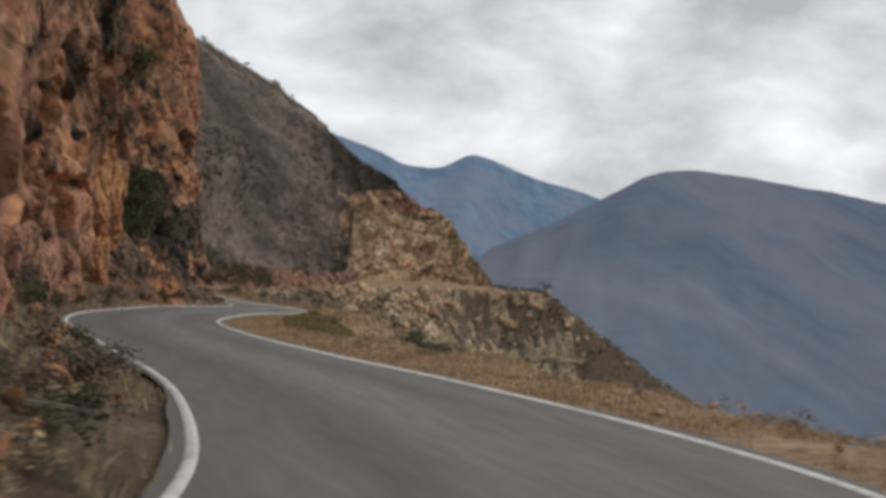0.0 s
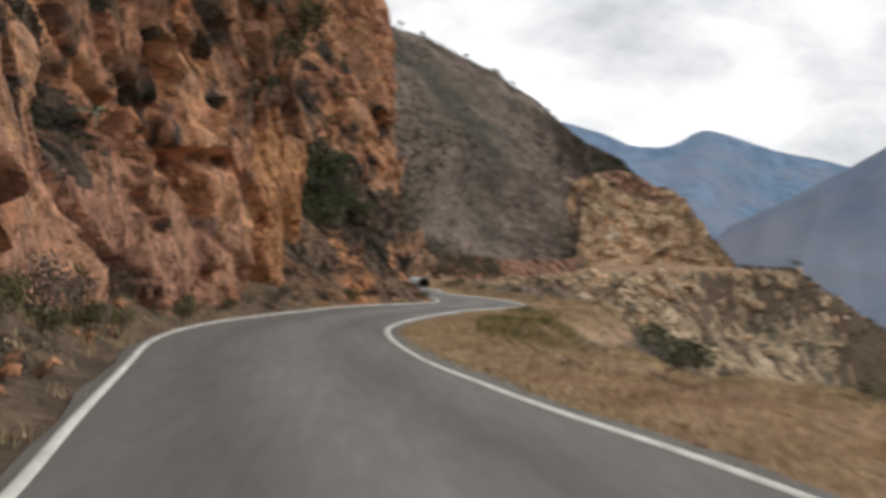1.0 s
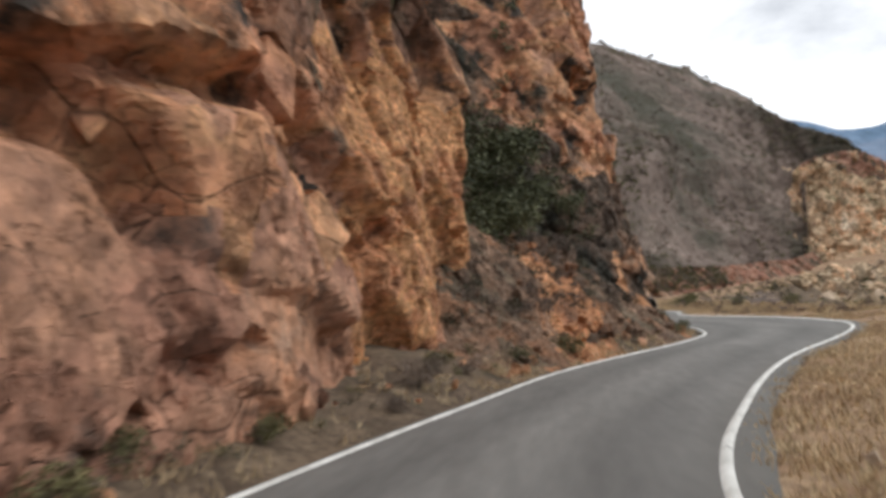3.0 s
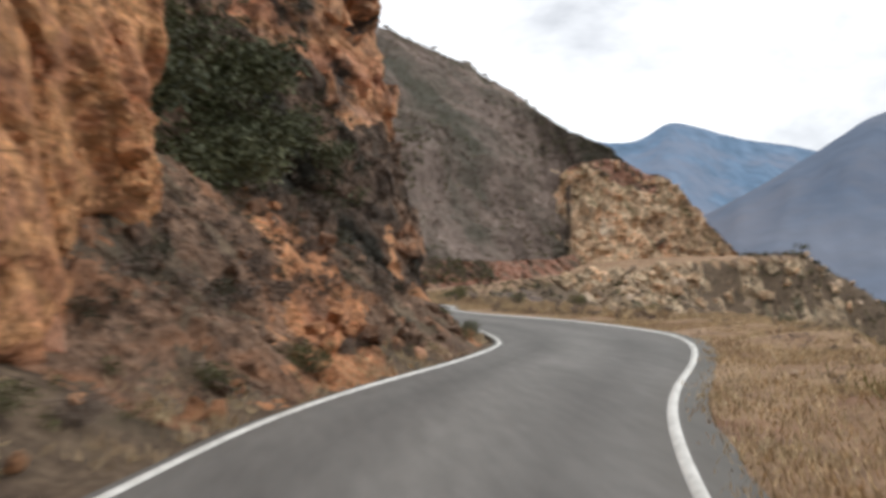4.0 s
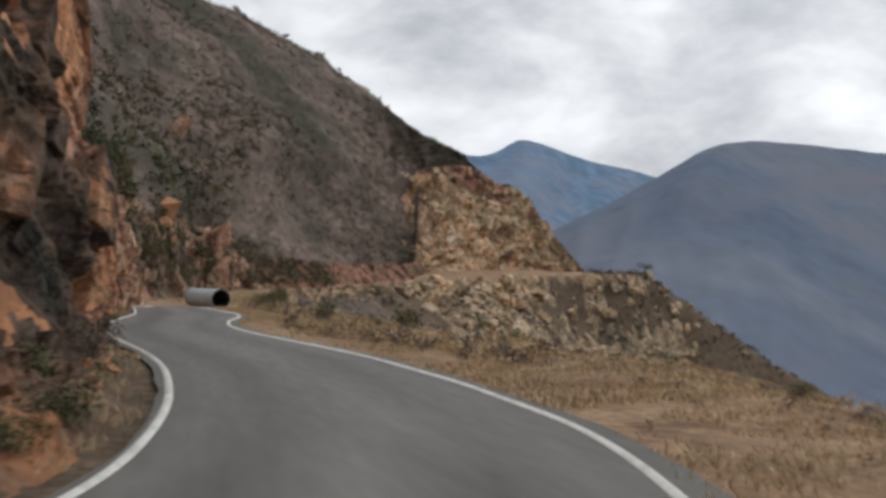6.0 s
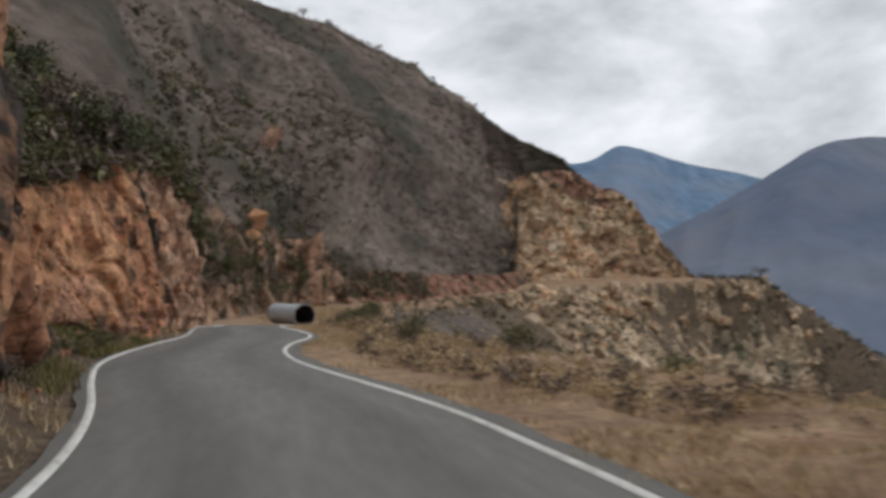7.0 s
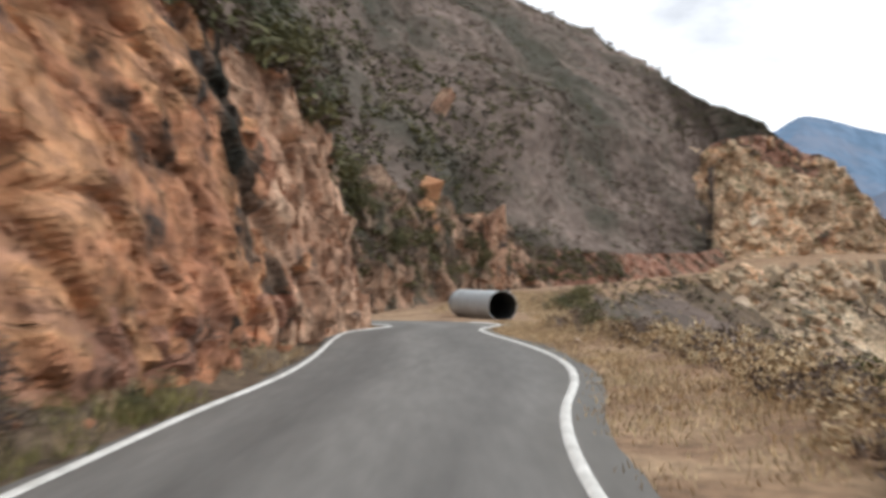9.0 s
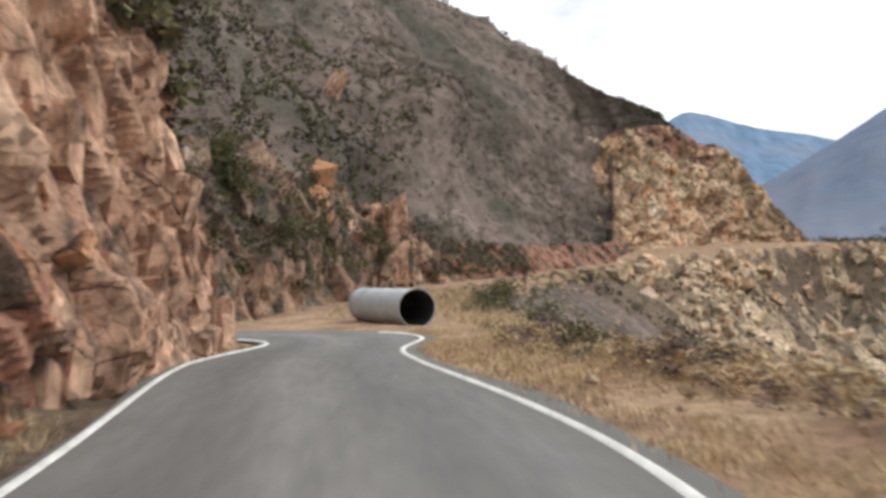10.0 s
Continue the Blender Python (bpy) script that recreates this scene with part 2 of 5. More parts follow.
M_ROCK_D = mat("weathered_rock", [(0.3, (0.17, 0.12, 0.085)), (0.45, (0.33, 0.22, 0.15)), (0.58, (0.44, 0.27, 0.18)), (0.72, (0.46, 0.37, 0.28))], 0.2, 0.92,
               0.8, 2.2, stain=(0.10, 0.09, 0.065), stain_scale=0.2, stain_lo=0.48, stain_hi=0.6, fine=0.35, cracks=0.5, crack_dark=0.35)
M_RED_BED = mat("red_beds", [(0.3, (0.22, 0.10, 0.07)), (0.5, (0.42, 0.21, 0.14)), (0.7, (0.52, 0.33, 0.23))], 0.35, 0.92,
                0.9, 2.0, stretch=(1, 1, 2.2), stain=(0.12, 0.10, 0.07), stain_scale=0.3, stain_lo=0.46, stain_hi=0.6, fine=0.4, cracks=0.4, crack_dark=0.4)
M_SCRUB = mat("dry_scrub_slope", [(0.3, (0.105, 0.078, 0.063)), (0.5, (0.172, 0.13, 0.107)), (0.7, (0.265, 0.203, 0.168))], 0.05,
              0.95, 0.7, 0.5, fine=0.3, stain=(0.07, 0.064, 0.046), stain_scale=0.028, stain_lo=0.45, stain_hi=0.6)
M_SOIL = mat("dry_soil_and_straw", [(0.3, (0.19, 0.115, 0.073)), (0.5, (0.315, 0.205, 0.125)), (0.7, (0.43, 0.305, 0.19))], 0.6,
             0.95, 0.7, 8, stain=(0.25, 0.13, 0.08), stain_scale=0.28, stain_lo=0.58, stain_hi=0.7, fine=0.35)
M_SLOPE = mat("grey_brown_slope", [(0.3, (0.25, 0.185, 0.125)), (0.45, (0.43, 0.32, 0.21)), (0.58, (0.61, 0.455, 0.30)), (0.72, (0.74, 0.60, 0.42))], 0.13,
              0.95, 0.9, 1.2, stain=(0.17, 0.15, 0.10), stain_scale=0.1, stain_lo=0.53, stain_hi=0.62, fine=0.5, cracks=0.3, crack_dark=0.4)
M_VALLEY = mat("valley_scrub", [(0.3, (0.06, 0.06, 0.045)), (0.7, (0.12, 0.105, 0.08))], 0.02, 0.95, 0.6, 0.1, fine=0.4)
# The back range's blue haze is put into its colour and emission.
M_FAR_A = mat("far_range_painted_haze", [(0.35, (0.088, 0.137, 0.20)), (0.65, (0.125, 0.168, 0.23))], 0.004, 1.0, 0, 0.01, stretch=(0.75, 0.3, 0.45), haze_glow=0.5,
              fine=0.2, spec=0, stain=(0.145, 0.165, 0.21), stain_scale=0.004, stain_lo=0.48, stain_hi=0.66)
# Valley haze painted on: greyed colour, lifted by emission.
M_FAR_B = mat("near_range_painted_haze", [(0.32, (0.074, 0.094, 0.13)), (0.5, (0.096, 0.114, 0.148)), (0.68, (0.122, 0.132, 0.158))], 0.003,
              1.0, 0, 0.012, stretch=(0.75, 0.3, 0.45), haze_glow=0.6, fine=0.1, spec=0, stain=(0.115, 0.12, 0.142), stain_scale=0.0022, stain_lo=0.45, stain_hi=0.66)
M_LEAF = mat("dark_green_leaves", [(0.35, (0.065, 0.072, 0.04)), (0.65, (0.145, 0.148, 0.075))], 0.7, 0.7, 0, island=0.45)
M_LEAF_DARK = mat("dark_brown_green_brush", [(0.35, (0.05, 0.048, 0.032)), (0.65, (0.10, 0.09, 0.058))], 0.7, 0.8, 0, island=0.45)
M_LEAF_OLIVE = mat("olive_leaves", [(0.35, (0.085, 0.085, 0.04)), (0.65, (0.17, 0.155, 0.07))], 0.7, 0.75, 0, island=0.45)
M_TWIG = mat("grey_brown_brush", [(0.35, (0.135, 0.103, 0.083)), (0.65, (0.225, 0.176, 0.142))], 0.3, 0.9, 0, island=0.25)
M_STRAW = mat("dry_grass", [(0.3, (0.35, 0.245, 0.145)), (0.5, (0.52, 0.395, 0.24)), (0.7, (0.46, 0.365, 0.22))], 0.5, 0.85, 0,
              island=0.35)
M_GREEN_GRASS = mat("green_grass", [(0.3, (0.13, 0.125, 0.045)), (0.7, (0.26, 0.225, 0.09))], 0.5, 0.85, 0, island=0.35)
M_BARK = mat("grey_bark", [(0.35, (0.09, 0.07, 0.055)), (0.65, (0.17, 0.14, 0.11))], 3, 0.9, 0.5, 20)
M_STONE = mat("loose_stone", [(0.3, (0.32, 0.22, 0.15)), (0.7, (0.56, 0.44, 0.32))], 0.5, 0.92, 0.6, 5, per_object=0.3, fine=0.3)
M_TALUS = mat("brown_rubble", [(0.3, (0.105, 0.07, 0.05)), (0.5, (0.20, 0.125, 0.083)), (0.7, (0.31, 0.195, 0.13))], 0.7, 0.95, 0.9, 6.0,
              stain=(0.43, 0.20, 0.10), stain_scale=0.33, stain_lo=0.50, stain_hi=0.66, fine=0.45, cracks=1.5, crack_dark=0.4)
M_TALUS_ORANGE = mat("orange_earth", [(0.3, (0.30, 0.14, 0.08)), (0.5, (0.52, 0.24, 0.115)), (0.7, (0.62, 0.33, 0.17))], 0.7, 0.95, 0.9, 6.0,
                     stain=(0.17, 0.105, 0.07), stain_scale=0.6, stain_lo=0.58, stain_hi=0.75, fine=0.45, cracks=1.5, crack_dark=0.5)
M_ORANGE = mat("orange_rock", [(0.3, (0.38, 0.17, 0.08)), (0.7, (0.58, 0.32, 0.17))], 0.4, 0.92, 0.8, 2.5, fine=0.35)
M_STEEL = mat("galvanised_steel", [(0.35, (0.40, 0.42, 0.425)), (0.65, (0.52, 0.54, 0.54))], 1.2, 0.5, 0.1, 30, metal=0.35,
              spec=0.4, fine=0.1, stain=(0.27, 0.26, 0.24), stain_scale=1.1)
# Near-black colour that stands in for shade inside the pipe.
M_PIPE_SHADE = mat("dark_pipe_shade", [(0.35, (0.05, 0.052, 0.055)), (0.65, (0.10, 0.105, 0.11))], 2.0, 0.6, 0.3, 20)
M_AGAVE = mat("agave_leaves", [(0.35, (0.08, 0.11, 0.07)), (0.65, (0.2, 0.23, 0.15))], 2.0, 0.6, 0, fine=0.2)


# ---- vector noise ----
def rnd(i, j, k=0):
    h = (i.astype(np.int64) * 374761393 + j.astype(np.int64) * 668265263 + k * 2147483647 + 974634721) & 0xFFFFFFFF
    h = ((h ^ (h >> 13)) * 1274126177) & 0xFFFFFFFF
    h = ((h ^ (h >> 16)) * 1103515245) & 0xFFFFFFFF
    return ((h ^ (h >> 15)) & 0xFFFFFF) / float(0xFFFFFF)


def vnoise(x, y, k=0):
    i, j = np.floor(x), np.floor(y)
    u, v = x - i, y - j
    u, v = u * u * (3 - 2 * u), v * v * (3 - 2 * v)
    a, b, c, d = rnd(i, j, k), rnd(i + 1, j, k), rnd(i, j + 1, k), rnd(i + 1, j + 1, k)
    return (a * (1 - u) + b * u) * (1 - v) + (c * (1 - u) + d * u) * v - 0.5


def fbm(x, y, k=0, octaves=5, gain=0.5):
    total, amp = 0.0, 1.0
    for o in range(octaves):
        total = total + amp * vnoise(x * 2 ** o, y * 2 ** o, k + o)
        amp *= gain
    return total


def blocks(x, y, k=0, tilt=0.8, beta=16.0):
    """Broken rock: each cell is a tilted plane of its own, joined over a narrow edge. Gives the relief and the nearness to a joint (0 on it)."""
    i0, j0 = np.floor(x), np.floor(y)
    f1 = np.full(x.shape, 9.0)
    f2 = np.full(x.shape, 9.0)
    total, weight = np.zeros(x.shape), np.zeros(x.shape)
    for di in (-1, 0, 1):
        for dj in (-1, 0, 1):
            i, j = i0 + di, j0 + dj
            px, py = i + 0.1 + 0.8 * rnd(i, j, k), j + 0.1 + 0.8 * rnd(i, j, k + 1)
            d = np.hypot(x - px, y - py)
            plane = rnd(i, j, k + 2) - 0.5 + tilt * ((rnd(i, j, k + 3) - 0.5) * (x - px) + (rnd(i, j, k + 4) - 0.5) * (y - py))
            w = np.exp(-beta * d)
            total, weight = total + w * plane, weight + w
            near = d < f1
            f2 = np.where(near, f1, np.minimum(f2, d))
            f1 = np.where(near, d, f1)
    return total / weight, np.clip((f2 - f1) / 0.12, 0, 1)


def step(a, b, x):
    t = np.clip((x - a) / (b - a), 0, 1)
    return t * t * (3 - 2 * t)


def curve(points, spacing, soft=1.0):
    """A polyline in any number of columns, resampled evenly along its first two and rounded."""
    p = np.array(points, float)
    s = np.concatenate([[0], np.cumsum(np.hypot(*np.diff(p[:, :2], axis=0).T))])
    n = max(int(s[-1] / spacing), 2) + 1
    q = np.linspace(0, s[-1], n)
    out = np.stack([np.interp(q, s, p[:, c]) for c in range(p.shape[1])], 1)
    half = int(3 * soft / spacing)
    if half > 0:
        w = np.exp(-0.5 * (np.arange(-half, half + 1) * spacing / soft) ** 2)
        w /= w.sum()
        for c in range(out.shape[1]):
            ext = np.concatenate([2 * out[0, c] - out[half:0:-1, c], out[:, c], 2 * out[-1, c] - out[-2:-half - 2:-1, c]]) if n > half + 1 else np.pad(out[:, c], half, mode="edge")
            out[:, c] = np.convolve(ext, w, "valid")
    return out


def sheet(name, P, material, flip=False, smooth=True):
    """A grid of places as one mesh."""
    n, m = P.shape[:2]
    i = np.arange(n * m).reshape(n, m)
    q = np.stack([i[:-1, :-1], i[1:, :-1], i[1:, 1:], i[:-1, 1:]], -1).reshape(-1, 4)
    if flip:
        q = q[:, ::-1]
    me = bpy.data.meshes.new(name)
    me.vertices.add(n * m)
    me.vertices.foreach_set("co", P.reshape(-1).astype(np.float32))
    me.loops.add(q.size)
    me.loops.foreach_set("vertex_index", q.reshape(-1).astype(np.int32))
    me.polygons.add(len(q))
    me.polygons.foreach_set("loop_start", np.arange(0, q.size, 4, dtype=np.int32))
    me.update(calc_edges=True)
    me.polygons.foreach_set("use_smooth", np.full(len(q), smooth))
    for one in (material if isinstance(material, list) else [material]):
        me.materials.append(one)
    return new(name, me)


def part(name, bm, material, parent=None, label="", smooth=False):
    me = bpy.data.meshes.new(name)
    bm.to_mesh(me)
    bm.free()
    me.materials.append(material)
    if smooth:
        me.polygons.foreach_set("use_smooth", np.full(len(me.polygons), True))
    ob = new(name, me)
    ob.parent = parent
    return tagged(ob, label) if label else ob


# ---- the road ----
LEFT = [(-7.4, -24), (-4.6, -12), (-2.2, -4), (-0.5, 2), (0.72, 6.9), (0.86, 9.2), (0.89, 11.5), (0.75, 13.8), (0.38, 16.1), (0.05, 18.4), (-0.25, 20.7),
        (-0.58, 23.0), (-0.91, 25.3), (-1.01, 27.6), (-0.9, 29.9), (-0.64, 32.2), (-0.16, 34.5), (0.35, 36.8), (0.93, 39.1),
        (1.46, 41.4), (2.01, 43.7), (2.84, 46.0), (3.89, 48.3), (5.05, 50.6), (6.0, 52.9), (6.82, 55.2), (7.12, 57.5),
        (7.28, 59.8), (7.27, 62.1), (7.21, 64.4), (6.98, 66.7), (6.64, 69.0), (6.19, 71.3)]
LEFT += [(5.8, 73.6), (5.47, 75.9), (5.37, 78.2), (5.41, 80.5), (5.52, 82.8), (5.61, 85.1), (5.85, 87.4), (5.92, 89.7), (5.88, 92.0),
         (5.77, 94.3), (5.64, 96.6), (5.55, 98.9), (5.69, 101.2), (6.03, 103.5), (6.45, 105.8), (6.4, 108.0), (5.3, 110.4), (3.2, 112.2), (-1, 113.6), (-12, 114.6)]
RIGHT = [(-1.5, -24), (1.0, -12), (3.2, -4), (5.2, 2), (6.5, 6.9), (6.51, 9.2), (6.31, 11.5), (5.9, 13.8), (5.49, 16.1), (4.8, 18.4), (4.37, 20.7),
         (3.9, 23.0), (3.66, 25.3), (3.5, 27.6), (3.44, 29.9), (3.54, 32.2), (3.91, 34.5), (4.5, 36.8), (5.09, 39.1), (5.77, 41.4),
         (6.54, 43.7), (7.48, 46.0), (8.6, 48.3), (9.61, 50.6), (10.51, 52.9), (11.2, 55.2), (11.65, 57.5), (11.65, 59.8),
         (11.7, 62.1), (11.49, 64.4), (11.34, 66.7), (10.98, 69.0), (10.51, 71.3)]
RIGHT += [(10.05, 73.6), (9.58, 75.9), (9.34, 78.2), (9.22, 80.5), (9.32, 82.8), (9.56, 85.1), (10.03, 87.4), (10.29, 89.7), (10.3, 92.0),
          (10.09, 94.3), (9.78, 96.6), (9.43, 98.9), (9.25, 101.2), (9.37, 103.5), (9.92, 105.8), (10.3, 108.4), (10.0, 111.5), (8.2, 114.8), (4.5, 117.2), (-1, 118.4), (-12, 119.2)]


def line_x(points):
    a = np.array([p for p in points if p[1] <= 107.0])
    ys = np.linspace(-24, 107, 700)
    xs = np.interp(ys, a[:, 1], a[:, 0])
    w = np.exp(-0.5 * (np.arange(-12, 13) * (131 / 699) / 1.0) ** 2)
    xs = np.convolve(np.pad(xs, 12, mode="edge"), w / w.sum(), "valid")
    return lambda y: np.interp(y, ys, xs)


left_x, right_x = line_x(LEFT), line_x(RIGHT)


def bench_z(y):
    """Level of the road bench along the mountain."""
    return np.interp(y, [-40, 100, 112, 122, 150, 180, 215, 277, 320, 400], [0, 0, -0.3, -0.5, -0.4, 0.2, 1.0, 3.0, 8.0, 8.0])


EDGE_Y = [-40, -10, 8, 15, 22, 32, 42, 50, 56, 63, 70, 77, 86, 95, 105, 115, 125, 140, 155, 168, 185, 215, 250, 277, 300, 310, 317, 326]
EDGE_X = [3.0, 7.0, 9.0, 9.2, 8.2, 7.4, 9.8, 13.4, 15.4, 17.6, 17.2, 15.6, 14.4, 13.9, 13.2, 14.2, 15.5, 17, 18.2, 20.5, 27, 40, 59, 73, 102, 134, 153, 157]


def edge_x(y):
    """Outer edge of the level verge; beyond it the mountain falls into the valley."""
    return np.interp(y, EDGE_Y, EDGE_X)


def ground_z(x, y):
    x, y = np.asarray(x, float), np.asarray(y, float)
    b = bench_z(y)
    recess = step(43, 46, y) * (1 - step(58, 62, y))
    inner = np.clip(left_x(y) - 0.5 - x, 0, 4 + 3 * recess) * (y < 104)
    bank = step(15, 19, y) * (1 - step(29, 33, y))
    z = b + (0.42 - 0.05 * recess + 0.28 * bank) * inner + 0.22 * fbm(x * 0.5, y * 0.5, 3) * step(0.2, 1.2, inner)
    outer = np.clip(x - right_x(y) - 0.7, 0, 9) * (y < 112) + (y >= 112) * 1.0
    z = z + step(0, 2.0, outer) * (0.32 * fbm(x * 0.35, y * 0.35, 9) + 0.05)
    d = np.maximum(x - edge_x(y), 0) + np.maximum(y - 326, 0) * 0.8
    far = step(150, 230, y)
    fall = (0.62 + 0.02 * far) * d
    z = z - np.where(d > 0, 220 * (1 - np.exp(-fall / 220)), 0)
    rough = np.clip(d / 10, 0, 1)
    slabs, joints = blocks(x / 5.0 + 0.06 * y, y / 6.0 - 0.05 * x, 701, 1.7, 8)
    return z + rough * (1.9 * step(100, 230, y) * (d < 120) * (slabs - 0.3 * (1 - joints)) + 2.4 * fbm(x * 0.06, y * 0.06, 5) + 0.5 * fbm(x * 0.3, y * 0.3, 8) + np.where(d > 120, 20, 0) * fbm(x * 0.008, y * 0.008, 6))


def build_ground():
    xs = np.concatenate([-np.geomspace(3000, 12, 26), np.arange(-10, 24, 0.4), np.arange(24, 190, 1.6), np.geomspace(190, 4200, 46)])
    ys = np.concatenate([-np.geomspace(900, 30, 14), np.arange(-28, 130, 0.45), np.arange(130, 345, 1.6), np.geomspace(346, 4600, 40)])
    X, Y = np.meshgrid(xs, ys, indexing="ij")
    Z = ground_z(X, Y) - 0.06
    ob = sheet("ground", np.stack([X, Y, Z], -1), [M_SOIL, M_SLOPE, M_VALLEY, M_DIRT, M_SCRUB])
    cx = 0.25 * (X[:-1, :-1] + X[1:, :-1] + X[1:, 1:] + X[:-1, 1:])
    cy = 0.25 * (Y[:-1, :-1] + Y[1:, :-1] + Y[1:, 1:] + Y[:-1, 1:])
    d = cx - edge_x(cy) + 2.0 * vnoise(cx * 0.2, cy * 0.2, 31)
    idx = np.where((d > 110) | (cy > 345), 2, np.where((d > 1.2) & (cx + 26 * vnoise(cx * 0.07, cy * 0.07, 36) + 22 * vnoise(cx * 0.4, cy * 0.4, 37) > 154), 3, np.where((d > 1.2) & (cy + 30 * vnoise(cx * 0.1, cy * 0.1, 35) > -30), np.where((cy + 40 * vnoise(cx * 0.04, cy * 0.04, 33) + 12 * vnoise(cx * 0.3, cy * 0.3, 34) > 238) & (fbm(cx * 0.07, cy * 0.07, 38, 5, 0.65) < 0.2), 1, np.where(cy > 215, 3, 4)), np.where((cx < left_x(cy) + 1) & (cy < 108), 3, 0))))
    ob.data.polygons.foreach_set("material_index", idx.reshape(-1).astype(np.int32))
    ob.data.update()
    return tagged(ob, "dry straw-covered soil verge falling away as a rocky slope", "ground", kind="structure")


build_ground()


def ribbon(name, a, b, lift, material, label, category, sides=5):
    """A strip between two lines that run together."""
    t = np.linspace(0, 1, sides)[None, :, None]
    P = a[:, None, :] * (1 - t) + b[:, None, :] * t
    Z = bench_z(P[..., 1]) + lift + 0.03 * np.sin(np.pi * t[..., 0])
    ob = sheet(name, np.concatenate([P, Z[..., None]], -1), material, flip=True)
    me = ob.data
    along = np.concatenate([[0], np.cumsum(np.hypot(*np.diff(a, axis=0).T))])
    U, V = np.repeat(np.linspace(0, 1, sides)[None, :], len(a), 0).reshape(-1), np.repeat(along[:, None], sides, 1).reshape(-1)
    corner = np.empty(len(me.loops), np.int32)
    me.loops.foreach_get("vertex_index", corner)
    me.uv_layers.new(name="across_and_along").data.foreach_set("uv", np.stack([U[corner], V[corner]], 1).reshape(-1).astype(np.float32))
    return tagged(ob, label, category, kind="structure")


def build_road():
    a, b = curve(LEFT, 0.35, 0.9), curve(RIGHT, 0.35, 0.9)
    n = 700
    q = lambda c: np.stack([np.interp(np.linspace(0, 1, n), np.linspace(0, 1, len(c)), c[:, k]) for k in (0, 1)], 1)
    a, b = q(a), q(b)

    def offset(c, d):
        t = np.gradient(c, axis=0)
        t /= np.linalg.norm(t, axis=1)[:, None]
        return c + np.stack([t[:, 1], -t[:, 0]], 1) * d
    wob = 0.10 * fbm(np.arange(n) * 0.09, np.zeros(n), 2)[:, None]
    ribbon("road", offset(a, -0.17) - wob, offset(b, 0.40) + wob * 1.6, 0.0, M_ASPHALT, "worn grey asphalt mountain road", "road", 9)
    ribbon("edge_line_left", offset(a, -0.055), offset(a, 0.055), 0.008, M_LINE, "worn white painted edge line", "road marking", 3)
    stop = np.argmax(b[:, 1] > 112.9)
    ribbon("edge_line_right", offset(b, -0.06)[:stop], offset(b, 0.06)[:stop], 0.008, M_LINE, "worn white painted edge line", "road marking", 3)


build_road()


# ---- the rock wall beside the road ----
def facets(x, y, k, tilt, lean=0.0, crisp=14.0):
    """Broken rock: each cell is one flat face with its own tilt, leaning back by lean, joined to the next over a narrow edge. Gives the relief and the nearness to a joint (0 on it)."""
    i0, j0 = np.floor(x), np.floor(y)
    f1, f2 = np.full(x.shape, 9.0), np.full(x.shape, 9.0)
    total, weight = np.zeros(x.shape), np.zeros(x.shape)
    for di in (-1, 0, 1):
        for dj in (-1, 0, 1):
            i, j = i0 + di, j0 + dj
            px, py = i + 0.05 + 0.9 * rnd(i, j, k), j + 0.05 + 0.9 * rnd(i, j, k + 1)
            d = np.hypot(x - px, y - py)
            plane = rnd(i, j, k + 2) - 0.5 + tilt * ((rnd(i, j, k + 3) - 0.5) * (x - px) + (rnd(i, j, k + 4) - 0.5) * (y - py)) - lean * (y - py)
            w = np.exp(-crisp * d)
            total, weight = total + w * plane, weight + w
            near = d < f1
            f2 = np.where(near, f1, np.minimum(f2, d))
            f1 = np.where(near, d, f1)
    return total / weight, np.clip((f2 - f1) / 0.14, 0, 1)


